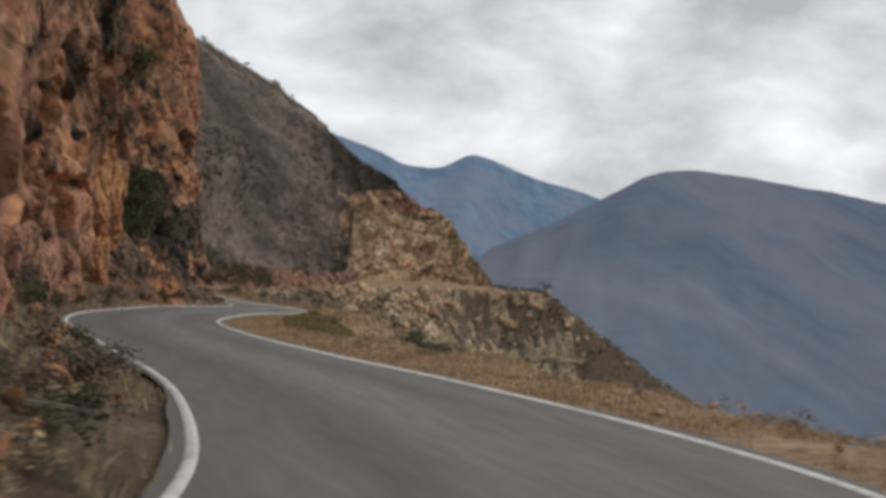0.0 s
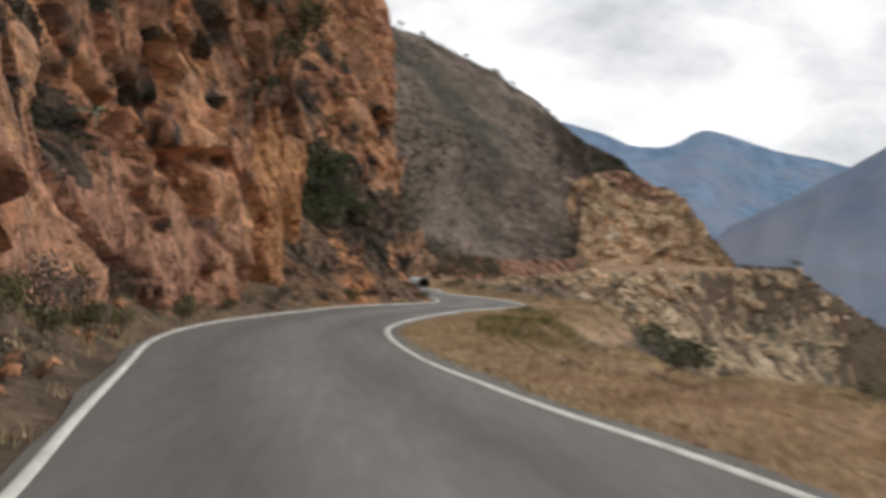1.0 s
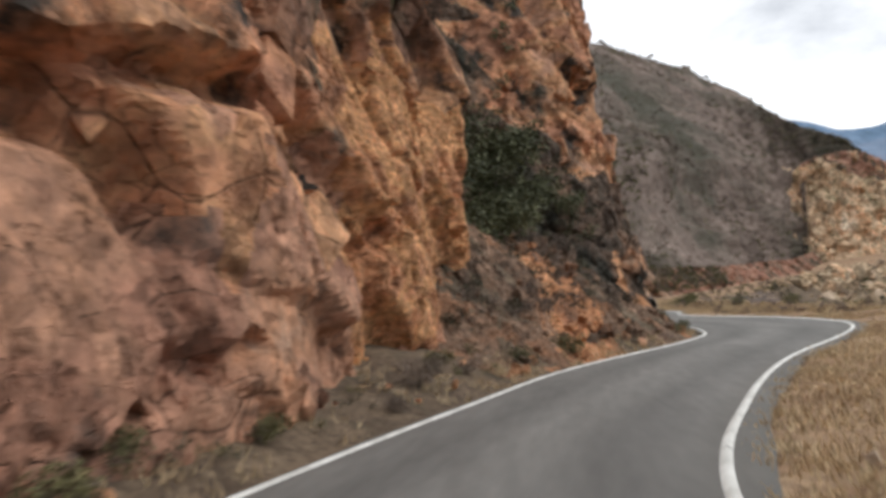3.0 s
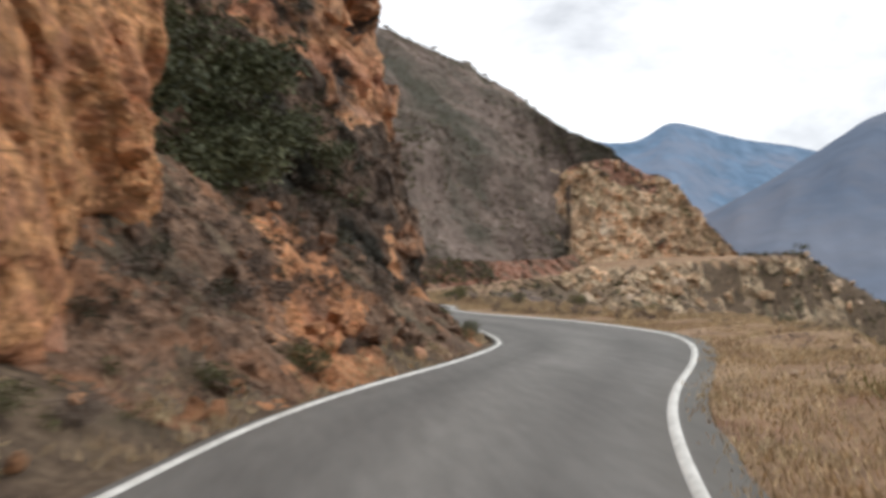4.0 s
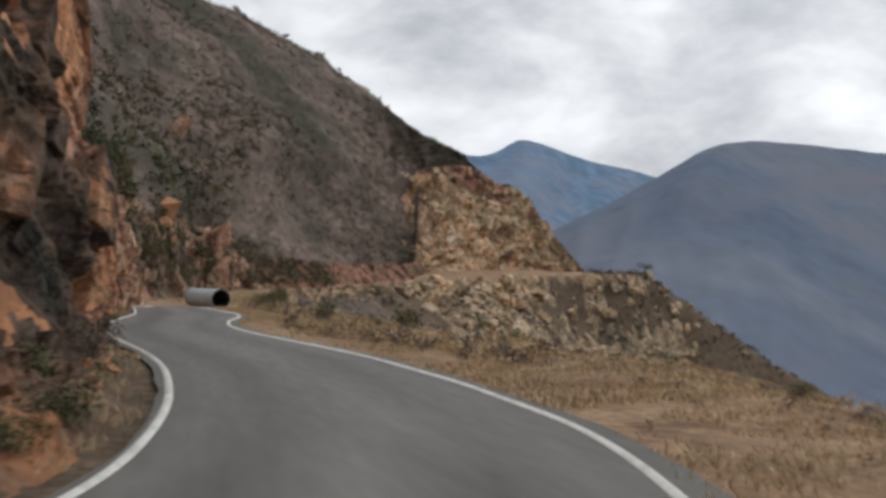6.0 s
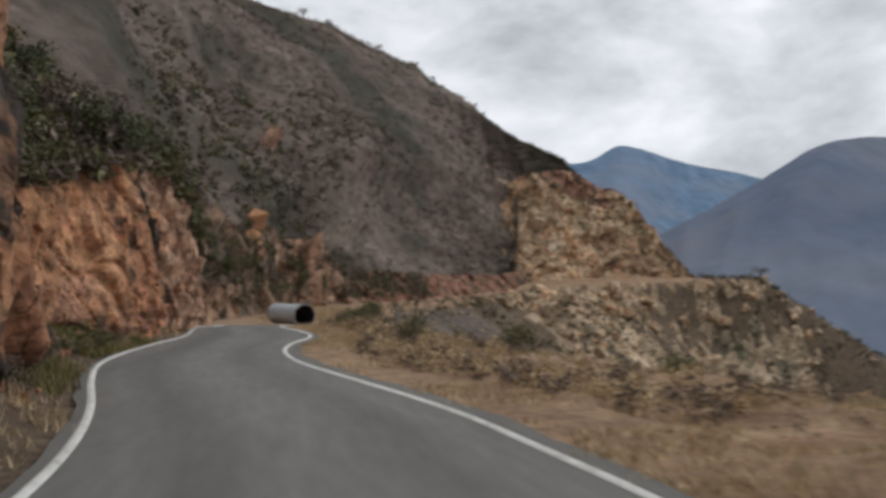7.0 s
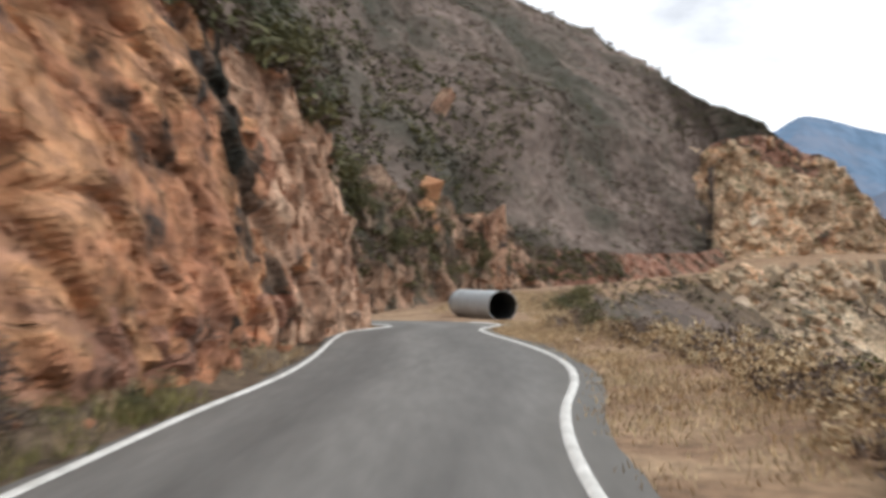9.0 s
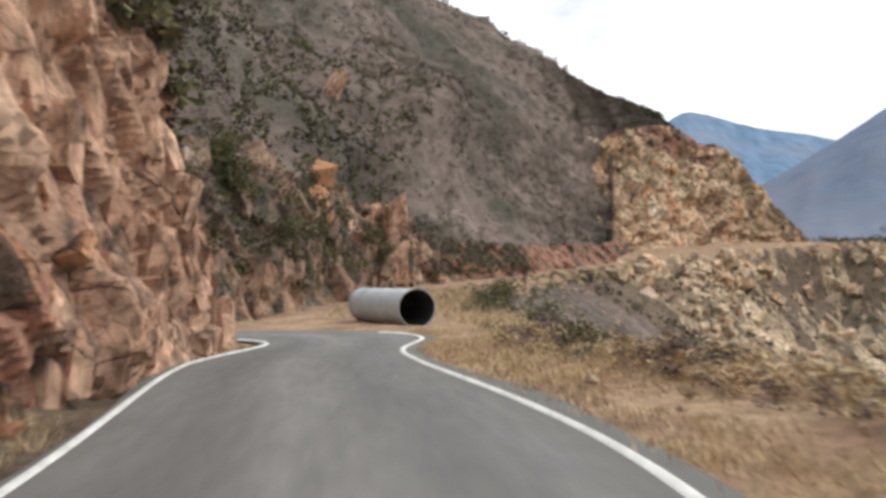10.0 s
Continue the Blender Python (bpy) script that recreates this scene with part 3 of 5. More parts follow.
def rock_wall(name, rows, step_s, step_h, label, big=2.4, amp=0.75, lip=None, seed=40, soft=0.5, material=None, foot=-0.4, dip=42, calm_rule=None, origin=0.0):
    """rows: x, y of the foot, height and lean back per metre of height. Broken into flat faces along joints that dip forward, undercut below each slab."""
    c = curve(rows, step_s, soft)
    t = np.gradient(c[:, :2], axis=0)
    t /= np.linalg.norm(t, axis=1)[:, None]
    nrm = np.stack([t[:, 1], -t[:, 0]], 1)
    s = np.arange(len(c)) * step_s - origin
    k = int(c[:, 2].max() / step_h)
    v = np.linspace(0, 1, k)
    S = np.repeat(s[:, None], k, 1)
    Hh = c[:, 2:3] * v[None, :]
    turn = radians(dip)
    wa, wb = fbm(S * 0.3, Hh * 0.3, seed + 30, 4), fbm(S * 0.3, Hh * 0.3, seed + 36, 4)
    along = S * math.cos(turn) - Hh * math.sin(turn) + 0.5 * wa
    across = S * math.sin(turn) + Hh * math.cos(turn) + 0.5 * wb
    b1, j1 = facets(along / (big * 1.3), across / (big * 0.75), seed, 1.3, 0.25, 21)
    b2, j2 = facets(along / (big * 0.5) + 0.3 * wa, across / (big * 0.32) + 0.3 * wb, seed + 7, 1.5, 0.3, 14)
    b3, j3 = facets(along / (big * 0.2) + 0.6 * wb, across / (big * 0.15) + 0.6 * wa, seed + 14, 1.5, 0.2, 7)
    mass = fbm(S * 0.10, Hh * 0.12, seed + 21, 3)
    shatter = 0.3 + 0.9 * step(-0.15, 0.3, fbm(S * 0.2, Hh * 0.24, seed + 50, 2))
    broad = 1.0
    if calm_rule is not None:
        quiet = calm_rule(c[:, 1:2], Hh + foot)
        shatter, broad = shatter * quiet, np.clip(0.25 + 0.75 * quiet, 0, 1)
    out = amp * (0.7 * broad * b1 + shatter * (0.34 * b2 + 0.12 * b3)) + amp * 1.4 * (0.45 + 0.55 * broad) * mass
    out = out - amp * (0.3 * broad * (1 - j1) ** 2 + shatter * (0.14 * (1 - j2) ** 2 + 0.05 * (1 - j3))) + 0.05 * fbm(S * 2.5, Hh * 2.5, seed + 25, 4)
    for axis in (0, 1):
        out = 0.82 * out + 0.09 * (np.roll(out, 1, axis) + np.roll(out, -1, axis))
    calm = step(0, 1.2, Hh)
    out = out * (0.45 + 0.55 * calm)
    if lip is not None:
        out = out + lip(S, Hh, c)
    back = c[:, 3:4] * Hh
    P = np.empty((*S.shape, 3))
    P[..., :2] = c[:, None, :2] + nrm[:, None, :] * (out - back)[..., None]
    P[..., 2] = Hh + foot + bench_z(c[:, 1])[:, None] + amp * 0.35 * fbm(S * 0.8, Hh * 0.8, seed + 28, 3) * calm
    ob = sheet(name, P, material or M_ROCK, flip=False, smooth=False)
    return tagged(ob, label, "cliff", kind="structure"), P


def overhang(S, Hh, c):
    y = c[:, 1:2]
    block = step(60.0, 61.5, y) * (1 - step(66, 67.5, y)) * step(10.9, 11.3, Hh)
    return (0.75 + 0.06 * np.clip(Hh - 11, 0, 8)) * block - 0.5 * step(60.0, 61.5, y) * (step(8.6, 9.4, Hh) - step(10.9, 11.3, Hh))


def cleft(y, z, line, wide, deep):
    """An open joint along a line of (distance along the wall, level): cut in below the line, proud above it."""
    out = np.zeros(np.broadcast(y, z).shape)
    for (y0, z0), (y1, z1) in zip(line[:-1], line[1:]):
        l2 = (y1 - y0) ** 2 + (z1 - z0) ** 2
        t = np.clip(((y - y0) * (y1 - y0) + (z - z0) * (z1 - z0)) / l2, 0, 1)
        d = np.hypot(y - y0 - t * (y1 - y0), z - z0 - t * (z1 - z0))
        out = np.minimum(out, -deep * (1 - step(0.2 * wide, 1.35 * wide, d)))
    return out


CLEFTS = [([(30.8, 5.5), (32.0, 4.25), (33.6, 3.85), (34.5, 2.8)], 0.4, 0.8), ([(33.5, 3.95), (35.2, 4.3), (36.7, 4.5)], 0.3, 0.6),
          ([(24.6, 3.2), (25.9, 2.4), (27.1, 1.7), (29.7, 1.05)], 0.2, 0.3), ([(29.8, 2.55), (31.2, 2.15)], 0.24, 0.35),
          ([(37.4, 3.8), (40.6, 3.5), (42.1, 2.9)], 0.3, 0.5), ([(35.0, 6.9), (36.3, 5.9), (37.3, 4.8), (37.4, 3.9)], 0.3, 0.6),
          ([(31.9, 7.0), (33.0, 6.1)], 0.5, 0.7), ([(32.8, 0.2), (34.6, 0.9), (36.0, 1.2)], 0.22, 0.35), 
          ([(38.6, 5.0), (40.4, 3.6), (40.8, 2.6)], 0.35, 0.7), ([(12.0, 1.2), (13.6, 2.6), (14.2, 4.2)], 0.25, 0.5), ([(17.0, 3.6), (18.4, 2.4), (20.2, 1.8)], 0.3, 0.5),
          ([(20.0, 5.8), (21.6, 4.4)], 0.35, 0.6)]


def near_cliff_forms(S, Hh, c):
    """The open joints, the dark hollow with the agave and the big slab over the longest cleft."""
    y, z = c[:, 1:2] + 0.25 * fbm(S * 0.9, Hh * 0.9, 77, 3), Hh - 0.4 + 0.3 * fbm(S * 1.1, Hh * 1.1, 78, 3)
    out = np.zeros(S.shape)
    for line, wide, deep in CLEFTS:
        out = np.minimum(out, cleft(y, z, line, wide, deep))
    hollow = np.hypot((y - 26.6) / 1.5, (z - 4.3) / 1.15)
    out = out - 0.55 * (1 - step(0.4, 1.2, hollow))
    slab = np.minimum(np.minimum(y - 32.5 + 0.3 * (z - 4), 37.0 - y), np.minimum(z - 4.15 - 0.12 * (y - 33), 7.3 - z - 0.2 * (y - 33)))
    return out + 0.4 * step(0, 0.3, slab)


def near_cliff_calm(y, z):
    """Large smooth faces low on the wall and on the slab; the ochre column is shattered small."""
    smooth = step(21, 24, y) * (1 - step(37, 39.5, y)) * (1 - step(2.6, 3.6, z))
    slab = step(32.3, 32.8, y) * (1 - step(36.6, 37.2, y)) * step(4.1, 4.5, z) * (1 - step(6.6, 7.4, z))
    ochre = step(39.5, 41, y)
    return 1 - 0.62 * np.maximum(smooth, slab) + 0.3 * ochre


cliff_a, PA = rock_wall("cliff_near", [
    (-9, -14, 15, 0.1), (-3.0, -2, 15, 0.1), (-1.4, 5, 15, 0.16), (-1.3, 10, 15, 0.16), (-1.5, 16, 15, 0.1), (-2.1, 21, 15, 0.06),
    (-2.6, 26, 15, 0.03), (-2.4, 30, 15, 0.02), (-1.7, 34, 15, 0.02), (-0.8, 38, 15, 0.03), (-0.1, 42, 15, 0.04), (0.4, 46, 15, 0.05),
    (0.7, 49, 15, 0.05), (0.4, 49.7, 15, 0.05), (-1, 50.4, 15, 0.05), (-6, 51, 15, 0.05)],
    0.10, 0.10, "fractured red-orange sandstone cliff with dark stained joints", 2.8, 1.0, near_cliff_forms, calm_rule=near_cliff_calm)
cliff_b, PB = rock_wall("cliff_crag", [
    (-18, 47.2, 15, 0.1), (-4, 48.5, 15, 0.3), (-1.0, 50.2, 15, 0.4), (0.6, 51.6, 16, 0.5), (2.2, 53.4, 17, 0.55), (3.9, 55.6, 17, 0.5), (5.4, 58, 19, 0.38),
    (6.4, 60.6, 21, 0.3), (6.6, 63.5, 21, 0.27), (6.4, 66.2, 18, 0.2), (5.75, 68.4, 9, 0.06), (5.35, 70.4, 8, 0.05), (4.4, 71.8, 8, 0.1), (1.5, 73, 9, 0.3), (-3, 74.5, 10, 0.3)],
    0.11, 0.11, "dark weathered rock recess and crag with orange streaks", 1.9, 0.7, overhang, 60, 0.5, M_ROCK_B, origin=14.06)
cliff_c, PC = rock_wall("cliff_beyond", [
    (-2, 66, 7, 0.3), (2.0, 70, 6, 0.3), (3.2, 74, 4.6, 0.16), (3.6, 78, 4.4, 0.14), (4.2, 83, 5.0, 0.12), (4.8, 88, 6.2, 0.1),
    (4.7, 93, 6.8, 0.1), (5.0, 98, 6.9, 0.07), (5.5, 102, 6.6, 0.12), (5.75, 104.6, 6.0, 0.17), (5.2, 106.6, 5, 0.25), (1, 109, 5, 0.3), (-6, 111, 6, 0.4)],
    0.11, 0.11, "lower red-orange sandstone cliff with upright pale slabs", 2.2, 0.75, None, 90, dip=38)


def face_slots(ob, P, rule):
    """Other rock where rule(x, y, height, noise) says so."""
    c = 0.25 * (P[:-1, :-1] + P[1:, :-1] + P[1:, 1:] + P[:-1, 1:])
    idx = rule(c[..., 0], c[..., 1], c[..., 2], fbm(c[..., 1] * 0.7, c[..., 2] * 0.7, 400, 5))
    ob.data.polygons.foreach_set("material_index", idx.reshape(-1).astype(np.int32))
    ob.data.update()


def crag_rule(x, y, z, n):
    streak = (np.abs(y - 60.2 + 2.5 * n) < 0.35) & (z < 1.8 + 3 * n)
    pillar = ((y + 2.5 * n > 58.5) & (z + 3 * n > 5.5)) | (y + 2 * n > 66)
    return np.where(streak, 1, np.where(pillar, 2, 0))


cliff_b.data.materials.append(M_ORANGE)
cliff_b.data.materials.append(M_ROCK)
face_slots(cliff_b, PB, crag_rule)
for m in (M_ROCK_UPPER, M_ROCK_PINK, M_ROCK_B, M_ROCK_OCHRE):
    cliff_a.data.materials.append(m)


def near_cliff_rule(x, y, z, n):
    # Dark stained rock in the hollow and cleft also paints their recess shade.
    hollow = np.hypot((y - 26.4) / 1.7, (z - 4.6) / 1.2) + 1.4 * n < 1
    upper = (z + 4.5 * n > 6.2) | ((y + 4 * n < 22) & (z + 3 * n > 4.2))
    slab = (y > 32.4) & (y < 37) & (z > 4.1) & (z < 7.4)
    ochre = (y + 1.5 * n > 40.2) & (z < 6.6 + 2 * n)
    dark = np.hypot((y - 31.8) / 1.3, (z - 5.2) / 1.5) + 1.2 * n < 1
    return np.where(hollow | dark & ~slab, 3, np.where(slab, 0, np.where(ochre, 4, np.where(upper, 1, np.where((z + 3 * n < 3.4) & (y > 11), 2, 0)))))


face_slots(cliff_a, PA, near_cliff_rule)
cliff_c.data.materials.append(M_ROCK_PALE)
cliff_c.data.materials.append(M_ROCK_PINK)
cliff_c.data.materials.append(M_ROCK_B)
face_slots(cliff_c, PC, lambda x, y, z, n: np.where((np.abs(y - 92.5 + 3 * n) < 1.1) & (z > 1.6 + 2 * n), 3, np.where(y + 8 * n > 94, 1, np.where((z + 3 * n < 0.8) | (n > 0.42), 2, 0))))

def build_talus():
    """The rough fan of fallen dirt and rock in the recess of the wall, with an orange streak."""
    u, v = np.linspace(0, 1, 150), np.linspace(43.6, 61.5, 170)
    U, Y = np.meshgrid(u, v, indexing="ij")
    edge = left_x(Y) - 0.42
    X = edge - U * (edge + 2.0)
    inner = edge - X
    fan = step(43.6, 46.5, Y) * (1 - step(58.5, 61.5, Y))
    bz, joint = blocks(X * 1.1 + 0.4 * Y, Y * 0.9 - 0.4 * X, 501, 1.8, 6)
    b2, j2 = blocks(X * 3.1, Y * 2.7, 511, 1.6, 5)
    Z = ground_z(X, Y) - 0.05 + fan * (0.34 * inner) + np.clip(inner, 0, 1) * fan * (0.34 * bz + 0.2 * b2 - 0.12 * (1 - joint) + 0.6 * fbm(X * 0.5, Y * 0.5, 520))
    ob = sheet("talus", np.stack([X, Y, Z], -1), [M_TALUS, M_DIRT, M_TALUS_ORANGE], smooth=False)
    c = lambda A: 0.25 * (A[:-1, :-1] + A[1:, :-1] + A[1:, 1:] + A[:-1, 1:])
    x, y, z = c(X), c(Y), c(inner)
    n = fbm(x * 1.1, y * 1.1, 530, 6, 0.7)
    idx = np.where(np.abs(y - (47.6 + 1.7 * z) + 1.3 * n) < 1.5 + 0.5 * n, 2, np.where(n > 0.2, 1, 0))
    ob.data.polygons.foreach_set("material_index", idx.reshape(-1).astype(np.int32))
    ob.data.update()
    return tagged(ob, "dark dirt and rubble fan with an orange streak", "rubble slope", kind="structure")


talus = build_talus()
bank_d, PD = rock_wall("rock_bank_far", [
    (-14, 121, 9, 0.4), (-4, 123, 9, 0.35), (3.4, 126, 8.2, 0.42), (5.4, 135, 8.6, 0.38), (8.0, 152, 9.2, 0.3), (10.2, 176, 9, 0.2), (15, 181, 9.3, 0.08),
    (17, 186, 8, 0.3), (22, 194, 5.5, 0.5), (40, 229, 4.5, 0.6), (60, 268, 4.5, 0.6), (75, 298, 4, 0.6)],
    0.3, 0.3, "weathered red and grey rock bank with brush", 5.0, 1.3, None, 140, 1.5, M_ROCK_D)
bank_d.data.materials.append(M_ROCK_PALE)
bank_d.data.materials.append(M_RED_BED)
bank_d.data.materials.append(M_ORANGE)
face_slots(bank_d, PD, lambda x, y, z, n: np.where((y + 6 * n > 171) & (y + 6 * n < 190) & (z > 1.0), 1, np.where(y + 8 * n > 196, 2, np.where((y + 6 * n > 157) & (y + 6 * n < 173) & (z + 4 * n > 5.0), 3, 0))))


# ---- scrub slopes above the walls ----
def top_slope(name, P, rise, run, steps, label, k):
    """The brush-covered slope that goes on above a rock wall."""
    top = P[::4, -1]
    t = np.gradient(top[:, :2], axis=0)
    t = np.stack([np.convolve(np.pad(t[:, c], 15, mode="edge"), np.ones(31) / 31, "valid") for c in (0, 1)], 1)
    t /= np.linalg.norm(t, axis=1)[:, None] + 1e-9
    nrm = np.stack([-t[:, 1], t[:, 0]], 1) * 0.08 + np.array([-0.9, 0.12])
    v = np.linspace(0, 1, steps) ** 2.2
    S = np.repeat(np.arange(len(top))[:, None] * 0.5, steps, 1)
    Q = np.empty((len(top), steps, 3))
    Q[..., :2] = top[:, None, :2] + nrm[:, None, :] * (v * run)[None, :, None]
    Q[..., 2] = top[:, None, 2] - 0.05 + rise * v[None, :] + 2.0 * fbm(S * 0.12, v[None, :] * 21, k) * np.clip(v * 28, 0, 1)[None, :]
    return tagged(sheet(name, Q, M_SCRUB, flip=False), label, "hillside", kind="structure"), Q


top_slope("slope_over_crag", PB, 140, 157.5, 70, "brush-covered slope above the crag", 205)
_, QA = top_slope("slope_over_near_cliff", PA, 140, 157.5, 70, "brush-covered slope above the red cliff", 200)
_, QC = top_slope("slope_over_far_cliff", PC, 127.5, 150, 70, "brush-covered slope above the lower cliff", 210)


def loft(base, top, nu, nv, bulge, rough, k, tame=False):
    a, b = np.array(base, float), np.array(top, float)
    u = np.linspace(0, 1, nu)
    ua, ub = np.linspace(0, 1, len(a)), np.linspace(0, 1, len(b))
    A = np.stack([np.interp(u, ua, a[:, c]) for c in range(3)], 1)
    B = np.stack([np.interp(u, ub, b[:, c]) for c in range(3)], 1)
    v = np.linspace(0, 1, nv)
    P = A[:, None] * (1 - v)[None, :, None] + B[:, None] * v[None, :, None]
    n = np.cross(np.gradient(P, axis=0), np.gradient(P, axis=1))
    n /= np.linalg.norm(n, axis=2)[..., None] + 1e-9
    n *= np.where(n[..., 1:2] > 0, -1, 1)
    L = np.linalg.norm(B - A, axis=1).mean()
    W = np.linalg.norm(np.diff(A, axis=0), axis=1).sum()
    Su, Sv = u[:, None] * W + 0 * v[None, :], v[None, :] * L + 0 * u[:, None]
    ends = np.clip((1 - u) / 0.22, 0, 1)[:, None] if tame else 1.0
    d = ends * bulge * np.sin(np.pi * v)[None, :] + (0.05 + 0.95 * ends) * rough * np.clip(np.sin(np.pi * np.clip(v, 0, 1)) * 4, 0.08, 1)[None, :] * (
        fbm(Su * 0.02, Sv * 0.02, k) * 2.4 + 0.6 * fbm(Su * 0.11, Sv * 0.11, k + 9))
    return P + n * d[..., None], Su, Sv, n


HILL_BASE = [(-60, 112, 14), (-30, 116, 8), (-8, 121, 5.5), (1.0, 129, 4.2), (3.2, 140, 4.3), (6, 160, 5), (9, 182, 4.8), (14.5, 187, 4), (19.5, 196, 2.5), (37.5, 230, 2.5),
             (56.5, 270, 3.5), (72, 299, 5), (77, 313, 34), (88, 320, 37.5), (97, 325, 38.5)]
HILL_TOP = [(-190, 330, 230), (-130, 350, 185), (-80, 370, 148), (-45, 380, 126), (-20, 384, 112), (0, 385, 104), (26, 387, 96.5), (45, 391, 90), (60, 395, 84), (75, 397, 77),
            (78, 375, 66.5), (82, 345, 53.5), (85, 335, 48.5), (92, 329, 42.5), (98, 326, 39.5)]
PH, SU, SV, NH = loft(HILL_BASE, HILL_TOP, 300, 170, 4.0, 3.4, 230, True)
tagged(sheet("hillside", PH, M_SCRUB, flip=True), "steep hillside of dark leafless scrub and grey rock", "hillside", kind="structure")

back = np.array(HILL_TOP) + np.array([-25.0, 190.0, 0.0])
back[:, 2] = np.array(HILL_TOP)[:, 2] * 0.3 - 30
PHB, _, _, _ = loft(HILL_TOP, back, 120, 40, 3.0, 2.0, 245, True)
tagged(sheet("hillside_back", PHB, M_SCRUB), "far side of the scrub hillside", "hillside", kind="structure")

# the cut in the far spur
CUT_BASE = [(66, 297, 3.5), (73, 300, 3.5), (84, 306, 4.2), (98, 316, 5.2), (114, 327, 6), (130, 336, 6.4), (143, 343, 6.2)]
CUT_TOP = [(70, 316, 34), (77.5, 314, 36), (86, 318.5, 38.5), (97, 324.5, 39.3), (110, 332, 35.5), (122, 340, 32), (144, 344, 7)]
PK, KU, KV, NK = loft(CUT_BASE, CUT_TOP, 200, 110, 1.0, 0.8, 260)
kw = 1.5 * fbm(KU * 0.08, KV * 0.08, 269, 3)
kb, kj = facets((KU + 0.3 * KV + kw) / 10.0, (KV - 0.15 * KU + 2 * kw) / 6.0, 261, 1.5, 0.25, 9)
kb2, kj2 = facets((KU + 0.3 * KV + kw) / 4.2, (KV - 0.15 * KU + kw) / 2.4, 266, 1.5, 0.3, 8)
PK = PK + NK * (2.6 * kb + 0.9 * kb2 - 0.5 * (1 - kj) - 0.2 * (1 - kj2))[..., None] * np.clip(np.minimum(KU, KU.max() - KU) / 4, 0.1, 1)[..., None]
cut = tagged(sheet("rock_cut", PK, [M_ROCK_FAR, M_RED_BED], flip=True, smooth=False), "tan and orange broken rock cut in the far spur", "rock cut", kind="structure")

kn = fbm(KU * 0.09, KV * 0.16, 410, 5)[:-1, :-1]
cut.data.polygons.foreach_set("material_index", np.where((KV[:-1, :-1] / KV.max() + 0.5 * kn > 0.88) | (kn > 0.36), 1, 0).reshape(-1).astype(np.int32))
cut.data.update()


# ---- distant ranges ----
def far_range(name, ridge, depth, foot, material, label, k, relief, gap=18.0):
    r = curve(ridge, gap, 25)
    n, m = len(r), 110
    v = np.linspace(0, 1, m)
    s = np.arange(n) * gap
    S, V = np.repeat(s[:, None], m, 1), np.repeat(v[None, :], n, 0)
    bend = fbm(S * 0.002, V * 2.0, k + 3, 3)
    crest = lambda q: 0.5 - 2 * np.abs(q)
    fold = 1.4 * crest(fbm(S * 0.0026 + 0.9 * V + 0.35 * bend, V * 0.5, k, 2)) + 0.5 * crest(fbm(S * 0.008 - 0.5 * V + 0.4 * bend, V * 0.9, k + 5, 2))
    P = np.empty((n, m, 3))
    P[..., 0] = r[:, None, 0] * (1 - V * depth)
    P[..., 1] = r[:, None, 1] * (1 - V * depth)
    P[..., 2] = r[:, None, 2] * (1 - V) ** 1.15 + foot * (1 - (1 - V) ** 1.15)
    P[..., 2] += relief * fold * np.clip(V * 4, 0, 1) * (1 - V) + relief * 0.12 * fbm(S * 0.010, V * 3, k + 7) * np.clip(0.7 + V * 3, 0, 1)
    return tagged(sheet(name, P, material, flip=False), label, "mountains", kind="structure")


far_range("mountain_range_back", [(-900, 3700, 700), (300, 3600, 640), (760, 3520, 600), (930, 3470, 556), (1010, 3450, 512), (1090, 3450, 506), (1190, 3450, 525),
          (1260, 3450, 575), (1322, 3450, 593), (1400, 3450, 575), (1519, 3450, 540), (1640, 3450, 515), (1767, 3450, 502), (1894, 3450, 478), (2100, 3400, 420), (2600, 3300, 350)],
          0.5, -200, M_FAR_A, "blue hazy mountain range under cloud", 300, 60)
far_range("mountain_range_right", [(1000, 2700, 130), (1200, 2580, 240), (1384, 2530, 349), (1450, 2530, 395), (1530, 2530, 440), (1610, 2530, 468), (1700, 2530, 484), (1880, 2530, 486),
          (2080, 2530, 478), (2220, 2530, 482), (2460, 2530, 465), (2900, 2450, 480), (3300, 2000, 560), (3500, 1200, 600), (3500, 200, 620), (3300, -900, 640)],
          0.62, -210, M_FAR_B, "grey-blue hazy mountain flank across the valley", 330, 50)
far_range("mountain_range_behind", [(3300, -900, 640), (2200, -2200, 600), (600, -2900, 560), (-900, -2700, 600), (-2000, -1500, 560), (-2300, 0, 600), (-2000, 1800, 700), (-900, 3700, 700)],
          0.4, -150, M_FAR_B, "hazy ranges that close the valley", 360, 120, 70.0)


